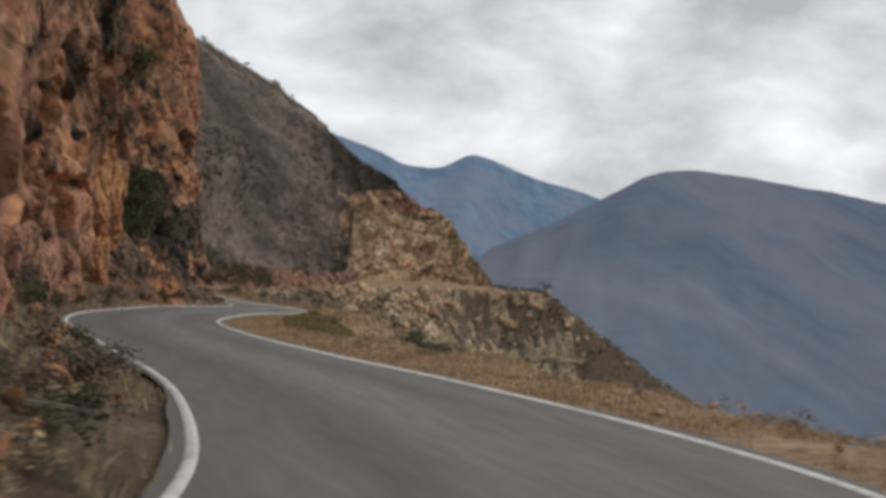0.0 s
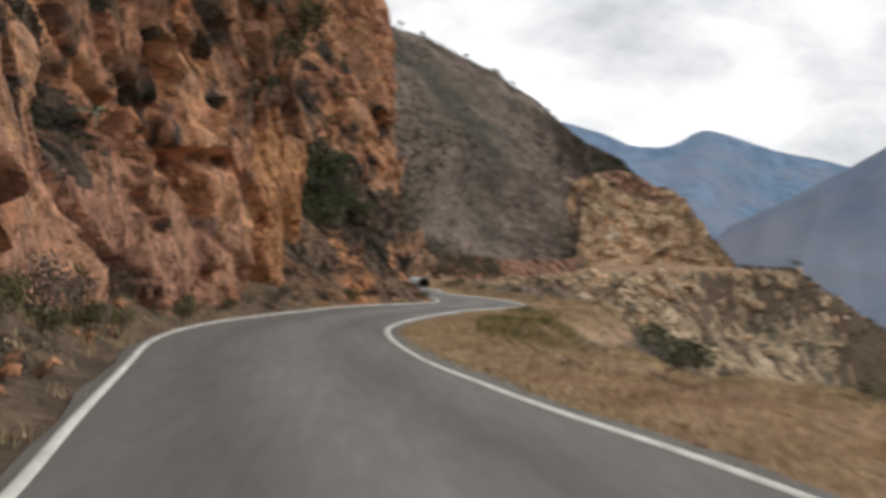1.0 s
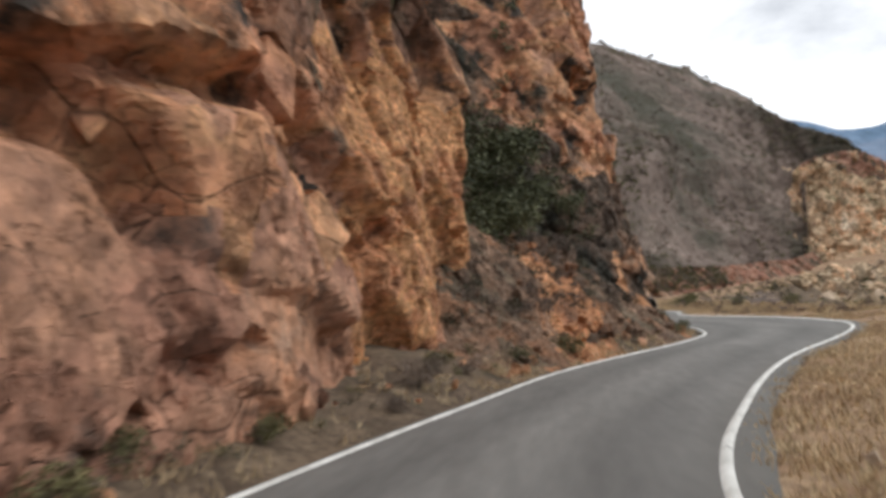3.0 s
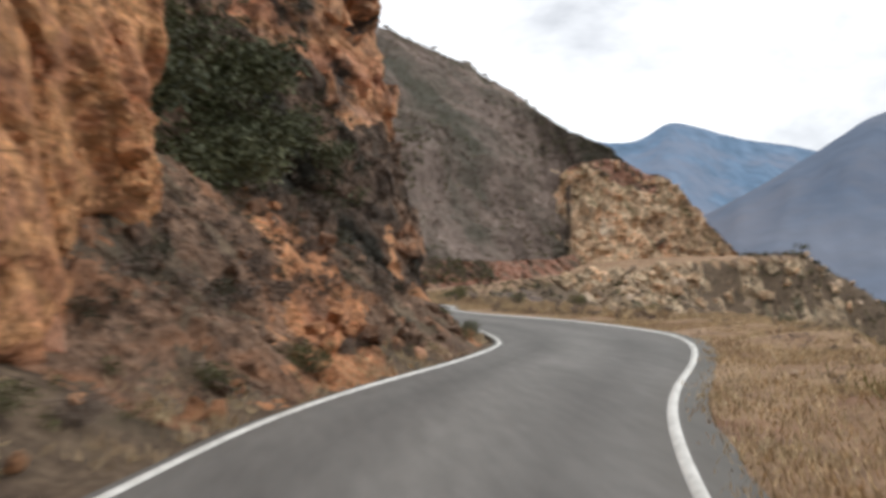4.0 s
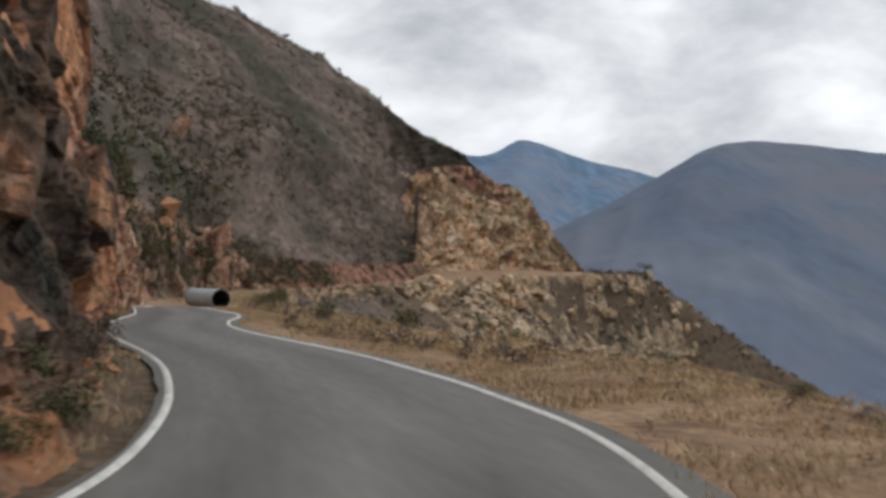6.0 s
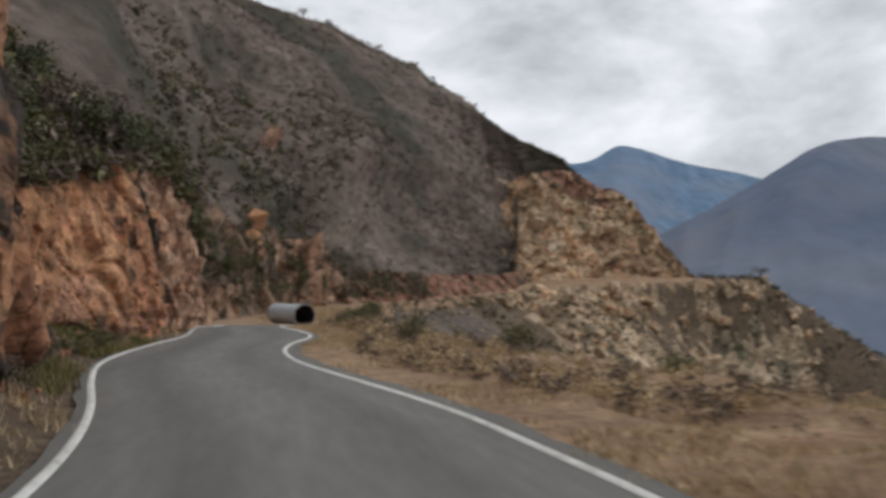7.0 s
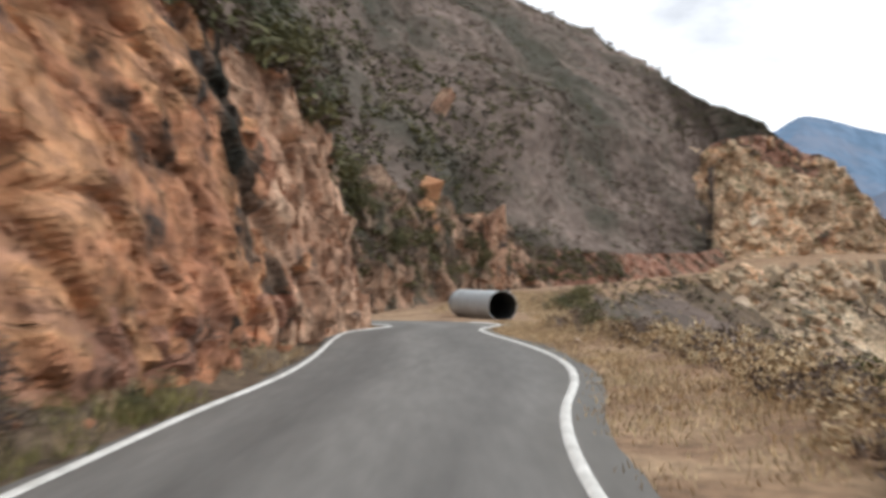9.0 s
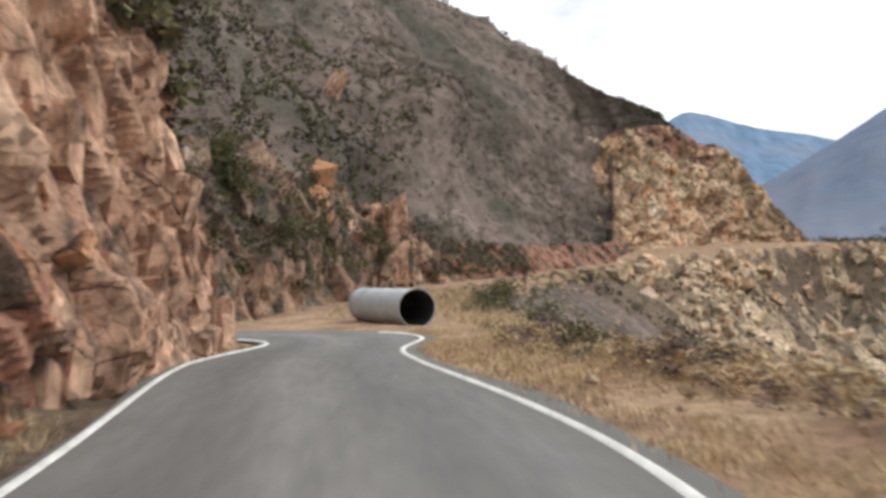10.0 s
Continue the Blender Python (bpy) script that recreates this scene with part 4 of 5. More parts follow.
# ---- the culvert pipe ----
def culvert_pipe():
    root = new("culvert_pipe")
    length, radius, wall = 7.0, 0.72, 0.014
    bm = bmesh.new()
    around, along = 48, 170

    def ring(r, y):
        return [bm.verts.new((r * math.cos(2 * math.pi * i / around), y, r * math.sin(2 * math.pi * i / around))) for i in range(around)]
    outer, inner = [], []
    for j in range(along + 1):
        y = length * j / along
        wave = 0.011 * math.sin(2 * math.pi * y / 0.165)
        outer.append(ring(radius + wave, y))
        inner.append(ring(radius - wall + wave, y))
    for j in range(along):
        for i in range(around):
            k = (i + 1) % around
            bm.faces.new((outer[j][i], outer[j][k], outer[j + 1][k], outer[j + 1][i]))
            bm.faces.new((inner[j][k], inner[j][i], inner[j + 1][i], inner[j + 1][k]))
    for end in (0, along):
        for i in range(around):
            k = (i + 1) % around
            bm.faces.new((outer[end][i], inner[end][i], inner[end][k], outer[end][k]))
    bmesh.ops.recalc_face_normals(bm, faces=bm.faces)
    part("barrel", bm, M_STEEL, root, "corrugated galvanised steel barrel", True)
    # Added dark inner sheet; its colour deepens the shade in the barrel.
    bm = bmesh.new()
    lining = [ring(radius - wall - 0.016 + 0.008 * math.sin(2 * math.pi * length * j / along / 0.165), 0.02 + (length - 0.04) * j / along) for j in range(along + 1)]
    for j in range(along):
        for i in range(around):
            k = (i + 1) % around
            bm.faces.new((lining[j][k], lining[j][i], lining[j + 1][i], lining[j + 1][k]))
    part("lining", bm, M_PIPE_SHADE, root, "added dark sheet that paints the shade inside the pipe", True)
    for y in (0.03, length - 0.03):
        bm = bmesh.new()
        rings = []
        for r, dy in ((radius - 0.008, -0.03), (radius + 0.022, -0.03), (radius + 0.022, 0.03), (radius - 0.008, 0.03)):
            rings.append([bm.verts.new((r * math.cos(2 * math.pi * i / 48), y + dy, r * math.sin(2 * math.pi * i / 48))) for i in range(48)])
        for q in range(4):
            for i in range(48):
                bm.faces.new((rings[q][i], rings[q][(i + 1) % 48], rings[(q + 1) % 4][(i + 1) % 48], rings[(q + 1) % 4][i]))
        bmesh.ops.recalc_face_normals(bm, faces=bm.faces)
        part("end_band", bm, M_STEEL, root, "", True)
    bm = bmesh.new()
    bmesh.ops.create_cube(bm, size=1, matrix=Matrix.LocRotScale((0.18, -0.02, 0.74), Euler((0, 0.1, 0)), (0.42, 0.09, 0.05)))
    part("clamp", bm, M_STEEL, root, "dark end clamp")
    root.matrix_world = pose(11.0, 119.3, 0.16, 0, 0, 15)
    return tagged(root, "large grey corrugated culvert pipe lying at the road bend", "pipe")


culvert_pipe()


# ---- plants ----
def leaf_cloud(rng, count, size, radii, lumps=5, flat=0.0):
    """Leaves as small bent quads in a few uneven clumps. Gives places and quads."""
    centres = [(rng.uniform(-0.55, 0.55) * radii[0], rng.uniform(-0.55, 0.55) * radii[1], radii[2] * rng.uniform(0.35, 1.25)) for _ in range(lumps)]
    verts, faces = [], []
    for _ in range(count):
        c = rng.choice(centres)
        d = Vector((rng.gauss(0, 1), rng.gauss(0, 1), rng.gauss(0, 1))).normalized() * (rng.random() ** 0.45)
        p = Vector((c[0] + d.x * radii[0] * 0.55, c[1] + d.y * radii[1] * 0.55, max(0.03, c[2] + d.z * radii[2] * 0.55)))
        a = Vector((rng.gauss(0, 1), rng.gauss(0, 1), rng.gauss(0, 0.6))).normalized() * size * rng.uniform(0.5, 1.3)
        b = a.cross(Vector((rng.gauss(0, 1), rng.gauss(0, 1), rng.gauss(0, 1)))).normalized() * size * rng.uniform(0.25, 0.6)
        i = len(verts)
        verts += [p - a * 0.5, p + b * 0.5, p + a * 0.5, p - b * 0.5]
        faces.append((i, i + 1, i + 2, i + 3))
    return verts, faces


def mesh_object(name, verts, faces, material, parent=None):
    me = bpy.data.meshes.new(name)
    me.from_pydata([tuple(v) for v in verts], [], faces)
    me.materials.append(material)
    ob = new(name, me)
    ob.parent = parent
    return ob


def limb(bm, a, b, ra, rb, sides=6):
    a, b = Vector(a), Vector(b)
    z = (b - a).normalized()
    x = z.orthogonal().normalized()
    y = z.cross(x)
    ring = lambda p, r: [bm.verts.new(p + (x * math.cos(2 * math.pi * i / sides) + y * math.sin(2 * math.pi * i / sides)) * r) for i in range(sides)]
    u, w = ring(a, ra), ring(b, rb)
    for i in range(sides):
        bm.faces.new((u[i], u[(i + 1) % sides], w[(i + 1) % sides], w[i]))
    bm.faces.new(w)


def shrub(seed, radii, count, size, material, label, lumps=6):
    rng = random.Random(seed)
    root = new("shrub")
    for _ in range(4):
        bm = bmesh.new()
        tip = Vector((rng.uniform(-0.6, 0.6) * radii[0], rng.uniform(-0.6, 0.6) * radii[1], radii[2] * rng.uniform(0.7, 1.4)))
        mid = tip * 0.5 + Vector((rng.uniform(-0.1, 0.1), rng.uniform(-0.1, 0.1), 0.1))
        limb(bm, (0, 0, -0.15), mid, 0.03, 0.02)
        limb(bm, mid, tip, 0.02, 0.006)
        part("stem", bm, M_BARK, root)
    mesh_object("foliage", *leaf_cloud(rng, count, size, radii, lumps), material, root)
    return tagged(root, label, "shrub")


def wall_at(P, y, z):
    """A place on a rock wall or slope sheet near a distance along it and a level."""
    d = (P[..., 1] - y) ** 2 + (P[..., 2] - z) ** 2
    return P[np.unravel_index(np.argmin(d), d.shape)]


SHRUBS = [shrub(11, (1.5, 1.5, 1.2), 1800, 0.19, M_LEAF, "dense dark green shrub rooted in the rock"),
          shrub(12, (1.1, 1.1, 0.9), 1150, 0.155, M_LEAF_OLIVE, "olive green shrub on the rocky slope"),
          shrub(13, (0.8, 0.8, 0.6), 800, 0.115, M_LEAF_OLIVE, "low olive shrub beside the road"),
          shrub(14, (0.9, 0.9, 0.8), 900, 0.12, M_TWIG, "leafless grey-brown brush on the slope", 7)]
for k, ob in enumerate(SHRUBS):
    tagged(ob, group=("shrubs in the rock recess", "shrubs on the slope", "shrubs by the road", "dry brush on the slope")[k])
first_used = set()


def put(kind, place, scale=1.0, sink=0.1):
    ob = SHRUBS[kind]
    m = pose(place[0], place[1], place[2] - sink, random.uniform(-8, 8), random.uniform(-8, 8), random.uniform(0, 360))
    if kind not in first_used:
        first_used.add(kind)
        ob.matrix_world = m @ Matrix.Diagonal((scale, scale, scale, 1))
        return ob
    made = copy_thing(ob, m)
    made.scale = (scale, scale, scale * random.uniform(0.8, 1.15))
    return made


random.seed(4)
# the recess in the near cliff, dark with growth
for y, z, k, sc in [(52.4, 2.6, 0, 0.9), (53.6, 3.2, 0, 1.0), (54.8, 3.8, 0, 0.9), (51.0, 3.6, 0, 1.0), (52.0, 4.6, 0, 1.1), (53.2, 5.2, 0, 1.2), (54.4, 6.0, 0, 1.1), (55.6, 5.0, 0, 0.9), (52.6, 6.4, 0, 1.2), (54.2, 7.6, 0, 1.2),
                    (56.4, 7.0, 0, 1.0), (53.4, 8.8, 1, 1.3), (55.4, 9.4, 1, 1.3), (51.8, 8.0, 0, 1.1), (52.6, 10.6, 1, 1.4), (54.6, 11.6, 1, 1.4),
                    (56.6, 12.4, 1, 1.4), (53.6, 13.2, 1, 1.4), (51.4, 1.8, 3, 0.8), (53.0, 2.2, 3, 0.8), (55.0, 2.6, 3, 0.9), (56.8, 3.2, 3, 0.8),
                    (50.8, 5.6, 0, 0.9), (55.8, 14.0, 1, 1.5)]:
    put(3 if k == 0 and int(y * 10) % 3 == 0 else k, wall_at(PB, y, z), sc, 0.35)
for k in range(20):
    q = wall_at(PB, random.uniform(51.5, 57.5), random.uniform(2.2, 9.0))
    put((0, 3, 1, 0, 3)[k % 5], (q[0] + 0.15, q[1] - 0.15, q[2]), random.uniform(0.55, 1.0), 0.3)
for _ in range(26):
    q = wall_at(PB, random.uniform(50.5, 57), random.uniform(1.8, 9))
    put(random.choice((3, 3, 2, 0)), q, random.uniform(0.4, 0.8), 0.2)
# on ledges of the near cliff
for y, z, k, sc in [(24, 6.0, 0, 0.8), (23, 7.2, 3, 1.0), (44.5, 9.5, 1, 1.0), (46.5, 10.6, 1, 1.2), (43, 11.4, 1, 1.2), (41, 10.4, 3, 1.0), (47.5, 8.6, 3, 0.9), (36, 8.6, 3, 0.8),
                    (14, 5.8, 0, 0.7), (12, 6.6, 1, 0.8), (38.5, 12.0, 1, 1.1), (8, 3.2, 1, 0.7)]:
    put(k, wall_at(PA, y, z), sc, 0.2)
# dry growth on the soil bank under the smooth faces
for y in (18.6, 20.0, 21.4, 22.3, 23.6, 24.5, 25.7, 27.2, 28.4):
    x = left_x(y) - random.uniform(1.1, 1.9)
    put(random.choice((2, 3, 3)), (x, y, float(ground_z(x, y))), random.uniform(0.45, 0.75), 0.1)
# along the foot of the rock
for _ in range(46):
    y = random.uniform(6, 104)
    x = left_x(y) - random.uniform(0.75, 1.5)
    put(random.choice((2, 2, 3)), (x, y, float(ground_z(x, y))), random.uniform(0.3, 0.6), 0.1)
for _ in range(22):
    y = random.uniform(71, 85)
    x = left_x(y) - random.uniform(0.7, 2.2)
    put(random.choice((2, 2, 3)), (x, y, float(ground_z(x, y))), random.uniform(0.25, 0.48), 0.1)
# on the outer verge
for x, y, k, sc in [(14.6, 127, 1, 0.8), (15.6, 126, 2, 0.9), (16.3, 133, 1, 1.0), (17.5, 141, 1, 1.1), (12.9, 84, 2, 0.9), (14.6, 78, 2, 0.8), (15.9, 59.5, 2, 0.35), (9.0, 42.5, 2, 0.35),
                    (7.6, 38, 2, 0.4), (8.0, 35, 2, 0.4), (18.0, 51.0, 0, 1.3), (19.2, 49.0, 1, 1.0), (16.8, 52.8, 1, 0.9), (12.4, 100, 2, 0.8), (13.2, 108, 2, 0.9), (9.4, 21, 2, 0.9), (10.4, 17, 2, 0.9), (15, 90, 2, 0.9), (16.8, 74, 2, 0.8)]:
    put(k, (x, y, float(ground_z(x, y))), sc, 0.1)
# over the lower cliff and on the far bank
for _ in range(50):
    y = random.uniform(72, 108)
    q = QC[np.argmin(np.abs(QC[:, 0, 1] - y)), random.randint(0, 12)]
    put(random.choice((1, 3, 3, 0)), q, random.uniform(0.6, 1.1), 0.2)
for _ in range(60):
    q = PD[random.randint(20, 240), random.randint(3, PD.shape[1] - 1)]
    put(random.choice((1, 1, 3, 3, 3)), q, random.uniform(0.8, 1.5), 0.3)


def brush(name, label, places, sizes, leaves, rel, materials, seed):
    """Far brush that nobody could count: small clumps of leaf quads."""
    rng = random.Random(seed)
    sets = {k: ([], []) for k in range(len(materials))}
    shapes = [leaf_cloud(rng, leaves, rel, (0.6, 0.6, 0.45), 3) for _ in range(10)]
    for p, s in zip(places, sizes):
        vs, fs = rng.choice(shapes)
        verts, faces = sets[rng.randrange(len(materials))]
        turn = rng.uniform(0, 6.28)
        c, n = math.cos(turn) * s, math.sin(turn) * s
        i = len(verts)
        h = s * rng.uniform(0.7, 1.3)
        verts += [(p[0] + v.x * c - v.y * n, p[1] + v.x * n + v.y * c, p[2] + v.z * h - 0.12 * s) for v in vs]
        faces += [tuple(i + q for q in f) for f in fs]
    for k, m in enumerate(materials):
        tagged(mesh_object(name, *sets[k], m), label, "brush", kind="stuff")


def scatter(P, n, seed, lo=0.0, hi=1.0, ulo=0.0, uhi=1.0):
    r = np.random.RandomState(seed)
    i = (r.uniform(ulo, uhi, n) * (P.shape[0] - 1)).astype(int)
    j = (r.uniform(lo, hi, n) * (P.shape[1] - 1)).astype(int)
    return P[i, j] + r.uniform(-0.3, 0.3, (n, 3)) * np.array([1, 1, 0])


def clumped(places, grain, least, k):
    """Only the places where a slow noise is high, so that brush comes in patches."""
    v = fbm(places[:, 0] * grain, (places[:, 1] + places[:, 2]) * grain * 0.7, k, 5, 0.65)
    return places[v > least]


rs = np.random.RandomState(8)
brush("hillside_brush", "dark leafless brush covering the steep hillside", np.concatenate([scatter(PH, 3000, 41, 0.02, 1.0, 0.18, 0.97), clumped(scatter(PH, 10500, 1, 0.02, 1.0, 0.18, 0.97), 0.03, -0.05, 70)]), rs.uniform(0.6, 2.4, 23000), 26, 0.21, [M_TWIG, M_TWIG, M_SCRUB, M_TWIG, M_SCRUB, M_LEAF_OLIVE], 21)
brush("ridge_brush", "small bushes along the ridge against the sky", scatter(PH, 420, 2, 0.985, 1.0, 0.2, 0.99), rs.uniform(0.5, 1.5, 420), 14, 0.5, [M_TWIG], 22)
brush("slope_brush", "grey-brown brush above the rock wall", np.concatenate([scatter(QC, 5600, 3, 0, 0.54), scatter(QA, 900, 4, 0, 0.4)]), rs.uniform(0.4, 1.4, 6500), 16, 0.34, [M_TWIG, M_LEAF_OLIVE], 23)
brush("green_brush", "olive green brush low on the hillside", scatter(PH, 900, 15, 0.02, 0.3, 0.2, 0.5), rs.uniform(0.8, 2.0, 900), 18, 0.36, [M_LEAF_OLIVE, M_LEAF_OLIVE, M_LEAF_DARK], 31)
brush("cut_brush", "dry tufts in the broken rock cut", clumped(scatter(PK, 1100, 5, 0.03, 0.97), 0.06, -0.1, 72), rs.uniform(0.5, 1.5, 1100), 16, 0.4, [M_TWIG, M_LEAF_OLIVE, M_LEAF_OLIVE], 24)
brush("bank_brush", "brush on the weathered rock bank", scatter(PD, 2200, 6, 0.2, 1.0, 0.05, 0.6), rs.uniform(0.5, 1.5, 2200), 26, 0.3, [M_TWIG, M_LEAF_OLIVE, M_TWIG, M_LEAF_OLIVE], 27)
ly = rs.uniform(60, 330, 800)
lx = edge_x(ly) + rs.uniform(1, 55, 800)
brush("valley_side_brush", "brush on the slope falling into the valley", np.stack([lx, ly, ground_z(lx, ly)], 1), rs.uniform(0.5, 1.4, 800), 16, 0.4, [M_TWIG, M_STRAW, M_LEAF_OLIVE], 25)


ty, tu = rs.uniform(45, 57, 420), rs.uniform(1.6, 6, 420)
tx = left_x(ty) - 0.5 - tu
tz = ground_z(tx, ty) + 0.30 * tu * step(44, 46.5, ty) * (1 - step(58.5, 61, ty))
brush("talus_brush", "dark dry brush and weeds over the rubble", np.stack([tx, ty, tz], 1), rs.uniform(0.2, 0.6, 420), 110, 0.15, [M_TWIG, M_LEAF_DARK, M_TWIG], 32)
brush("recess_brush", "dark brush rooted in the weathered crag", scatter(PB, 560, 16, 0.12, 0.75, 0.16, 0.56), rs.uniform(0.35, 1.0, 560), 80, 0.17, [M_LEAF_DARK, M_TWIG, M_LEAF], 33)
ledge = np.array([wall_at(PA, rs.uniform(19, 30.5), rs.uniform(4.4, 9.5)) for _ in range(40)] + [wall_at(PA, rs.uniform(25.2, 28.2), rs.uniform(3.5, 5.6)) for _ in range(50)] + [wall_at(PA, rs.uniform(35, 48), rs.uniform(7.6, 13)) for _ in range(120)])
brush("ledge_brush", "olive and dry brush clinging to ledges of the red cliff", ledge, rs.uniform(0.2, 0.65, 210), 110, 0.15, [M_LEAF_DARK, M_TWIG, M_LEAF_OLIVE], 40)
wy = np.concatenate([rs.uniform(4, 104, 420), rs.uniform(5, 19, 190), rs.uniform(71, 88, 160)])
wx = left_x(wy) - rs.uniform(0.75, 1.7, 770)
brush("foot_weeds", "olive and dry weeds along the foot of the rock", np.stack([wx, wy, ground_z(wx, wy)], 1), rs.uniform(0.14, 0.42, 770), 60, 0.16, [M_LEAF_OLIVE, M_TWIG, M_LEAF_DARK, M_STRAW], 34)
vy = rs.uniform(6, 112, 900)
vx = right_x(vy) + 1.4 + (edge_x(vy) - right_x(vy)) * rs.uniform(0.15, 1.1, 900)
brush("verge_weeds", "low brown weeds scattered over the outer verge", np.stack([vx, vy, ground_z(vx, vy)], 1), rs.uniform(0.12, 0.4, 900), 40, 0.16, [M_TWIG, M_STRAW, M_TWIG], 35)
ey = rs.uniform(50, 150, 900)
ex = edge_x(ey) + rs.uniform(-1.6, 3.0, 900)
brush("edge_brush", "grey-brown brush along the drop", np.stack([ex, ey, ground_z(ex, ey)], 1), rs.uniform(0.25, 0.6, 900) * np.where(ey > 95, 0.6, np.where(ey < 72, 0.5, 1)), 60, 0.2, [M_STRAW, M_TWIG, M_STRAW, M_LEAF_OLIVE], 36)
ny = rs.uniform(67, 106, 620)
nx = right_x(ny) + 2.0 + np.abs(rs.normal(0, 1.5, 620))
brush("tall_weeds", "tall dry brown weeds beside the road", np.stack([nx, ny, ground_z(nx, ny)], 1), rs.uniform(0.2, 0.7, 620), 90, 0.16, [M_TWIG, M_STRAW, M_STRAW], 39)
by = rs.uniform(215, 326, 1500)
bx = edge_x(by) + np.abs(rs.normal(0, 22, 1500))
brush("scree_brush", "dry tufts among the pale broken rock below the bench", clumped(np.stack([bx, by, ground_z(bx, by)], 1), 0.05, -0.05, 71), rs.uniform(0.6, 2.0, 1500), 18, 0.38, [M_TWIG, M_LEAF_OLIVE, M_LEAF_DARK], 37)
by = rs.uniform(128, 262, 900)
bx = edge_x(by) + rs.normal(1.2, 1.6, 900)
brush("bench_edge_brush", "dry brown and olive brush along the edge of the far bench", np.stack([bx, by, ground_z(bx, by)], 1), rs.uniform(0.4, 1.1, 900), 26, 0.24, [M_TWIG, M_LEAF_OLIVE, M_TWIG, M_STRAW], 43)
by = rs.uniform(300, 335, 700)
bx = rs.uniform(132, 215, 700)
brush("bench_end_brush", "dark brush on the end of the bench", np.stack([bx, by, ground_z(bx, by)], 1), rs.uniform(0.8, 2.4, 700), 20, 0.36, [M_TWIG, M_LEAF_DARK, M_LEAF_OLIVE], 38)


def grass(name, label, x, y, z, height, width, material, seed):
    """Blades as bent slivers."""
    r = np.random.RandomState(seed)
    n = len(x)
    turn, lean = r.uniform(0, 6.28, n), r.uniform(0.1, 0.9, n) * height
    h = height * r.uniform(0.5, 1.3, n)
    wx, wy = np.cos(turn) * width / 2, np.sin(turn) * width / 2
    t2 = r.uniform(0, 6.28, n)
    base = np.stack([x, y, z - 0.02], 1)
    w = np.stack([wx, wy, 0 * wx], 1)
    tip = base + np.stack([np.cos(t2) * lean, np.sin(t2) * lean, h], 1)
    V = np.stack([base - w, base + w, tip], 1).reshape(-1, 3)
    me = bpy.data.meshes.new(name)
    me.vertices.add(3 * n)
    me.vertices.foreach_set("co", V.reshape(-1).astype(np.float32))
    me.loops.add(3 * n)
    me.loops.foreach_set("vertex_index", np.arange(3 * n, dtype=np.int32))
    me.polygons.add(n)
    me.polygons.foreach_set("loop_start", np.arange(0, 3 * n, 3, dtype=np.int32))
    me.update(calc_edges=True)
    me.materials.append(material)
    return tagged(new(name, me), label, "grass", kind="stuff")


def tufts(n_tufts, per, spread, ylo, yhi, side, seed, wide=None):
    r = np.random.RandomState(seed)
    ty = r.uniform(ylo, yhi, n_tufts)
    if side > 0:
        lo, hi = right_x(ty) + 0.36, np.maximum(edge_x(ty), right_x(ty) + 1.5) + 0.8
        tx = lo + (hi - lo) * r.uniform(0, 1, n_tufts) ** 1.1
    else:
        tx = left_x(ty) - 0.3 - r.uniform(0, wide or 1.6, n_tufts)
    keep = fbm(tx * 0.4, ty * 0.4, 77, 3) + r.uniform(-0.25, 0.25, n_tufts) > -0.14
    tx, ty = tx[keep], ty[keep]
    x = np.repeat(tx, per) + r.normal(0, spread, len(tx) * per)
    y = np.repeat(ty, per) + r.normal(0, spread, len(ty) * per)
    return x, y


gx, gy = tufts(10500, 14, 0.14, -2, 113, 1, 1)
grass("verge_grass", "dry straw grass on the outer verge", gx, gy, ground_z(gx, gy), 0.085, 0.022, M_STRAW, 1)
gx, gy = tufts(1300, 12, 0.10, 2, 106, -1, 2)
grass("foot_grass", "dry straw grass at the foot of the rock", gx, gy, ground_z(gx, gy), 0.15, 0.02, M_STRAW, 2)
gx, gy = tufts(900, 14, 0.12, 70, 86, -1, 3, 2.2)
grass("green_grass_inner", "green grass and weeds below the lower cliff", gx, gy, ground_z(gx, gy), 0.2, 0.025, M_GREEN_GRASS, 3)
r = np.random.RandomState(5)
gy = r.normal(36, 4.5, 4200)
gx = right_x(gy) + 2.2 + np.abs(r.normal(0, 1.5, 4200))
grass("green_grass_outer", "greener grass patch on the outer verge", gx, gy, ground_z(gx, gy), 0.22, 0.024, M_GREEN_GRASS, 4)
fy = r.uniform(112, 172, 9000)
fx = edge_x(fy) + 0.5 - r.uniform(0, 9, 9000)
ok = (fx > 12.5) | (fy > 128)
grass("bend_grass", "straw grass round the pipe and the bend", fx[ok], fy[ok], ground_z(fx[ok], fy[ok]), 0.35, 0.05, M_STRAW, 5)


# ---- loose rock ----
def stone_mesh(name, seed, material):
    rng = random.Random(seed)
    bm = bmesh.new()
    for _ in range(13):
        d = Vector((rng.gauss(0, 1), rng.gauss(0, 1), rng.gauss(0, 0.7))).normalized()
        bm.verts.new(d * rng.uniform(0.35, 0.55))
    bmesh.ops.convex_hull(bm, input=bm.verts)
    bmesh.ops.delete(bm, geom=[v for v in bm.verts if not v.link_faces], context="VERTS")
    me = bpy.data.meshes.new(name)
    bm.to_mesh(me)
    bm.free()
    me.materials.append(material)
    return me


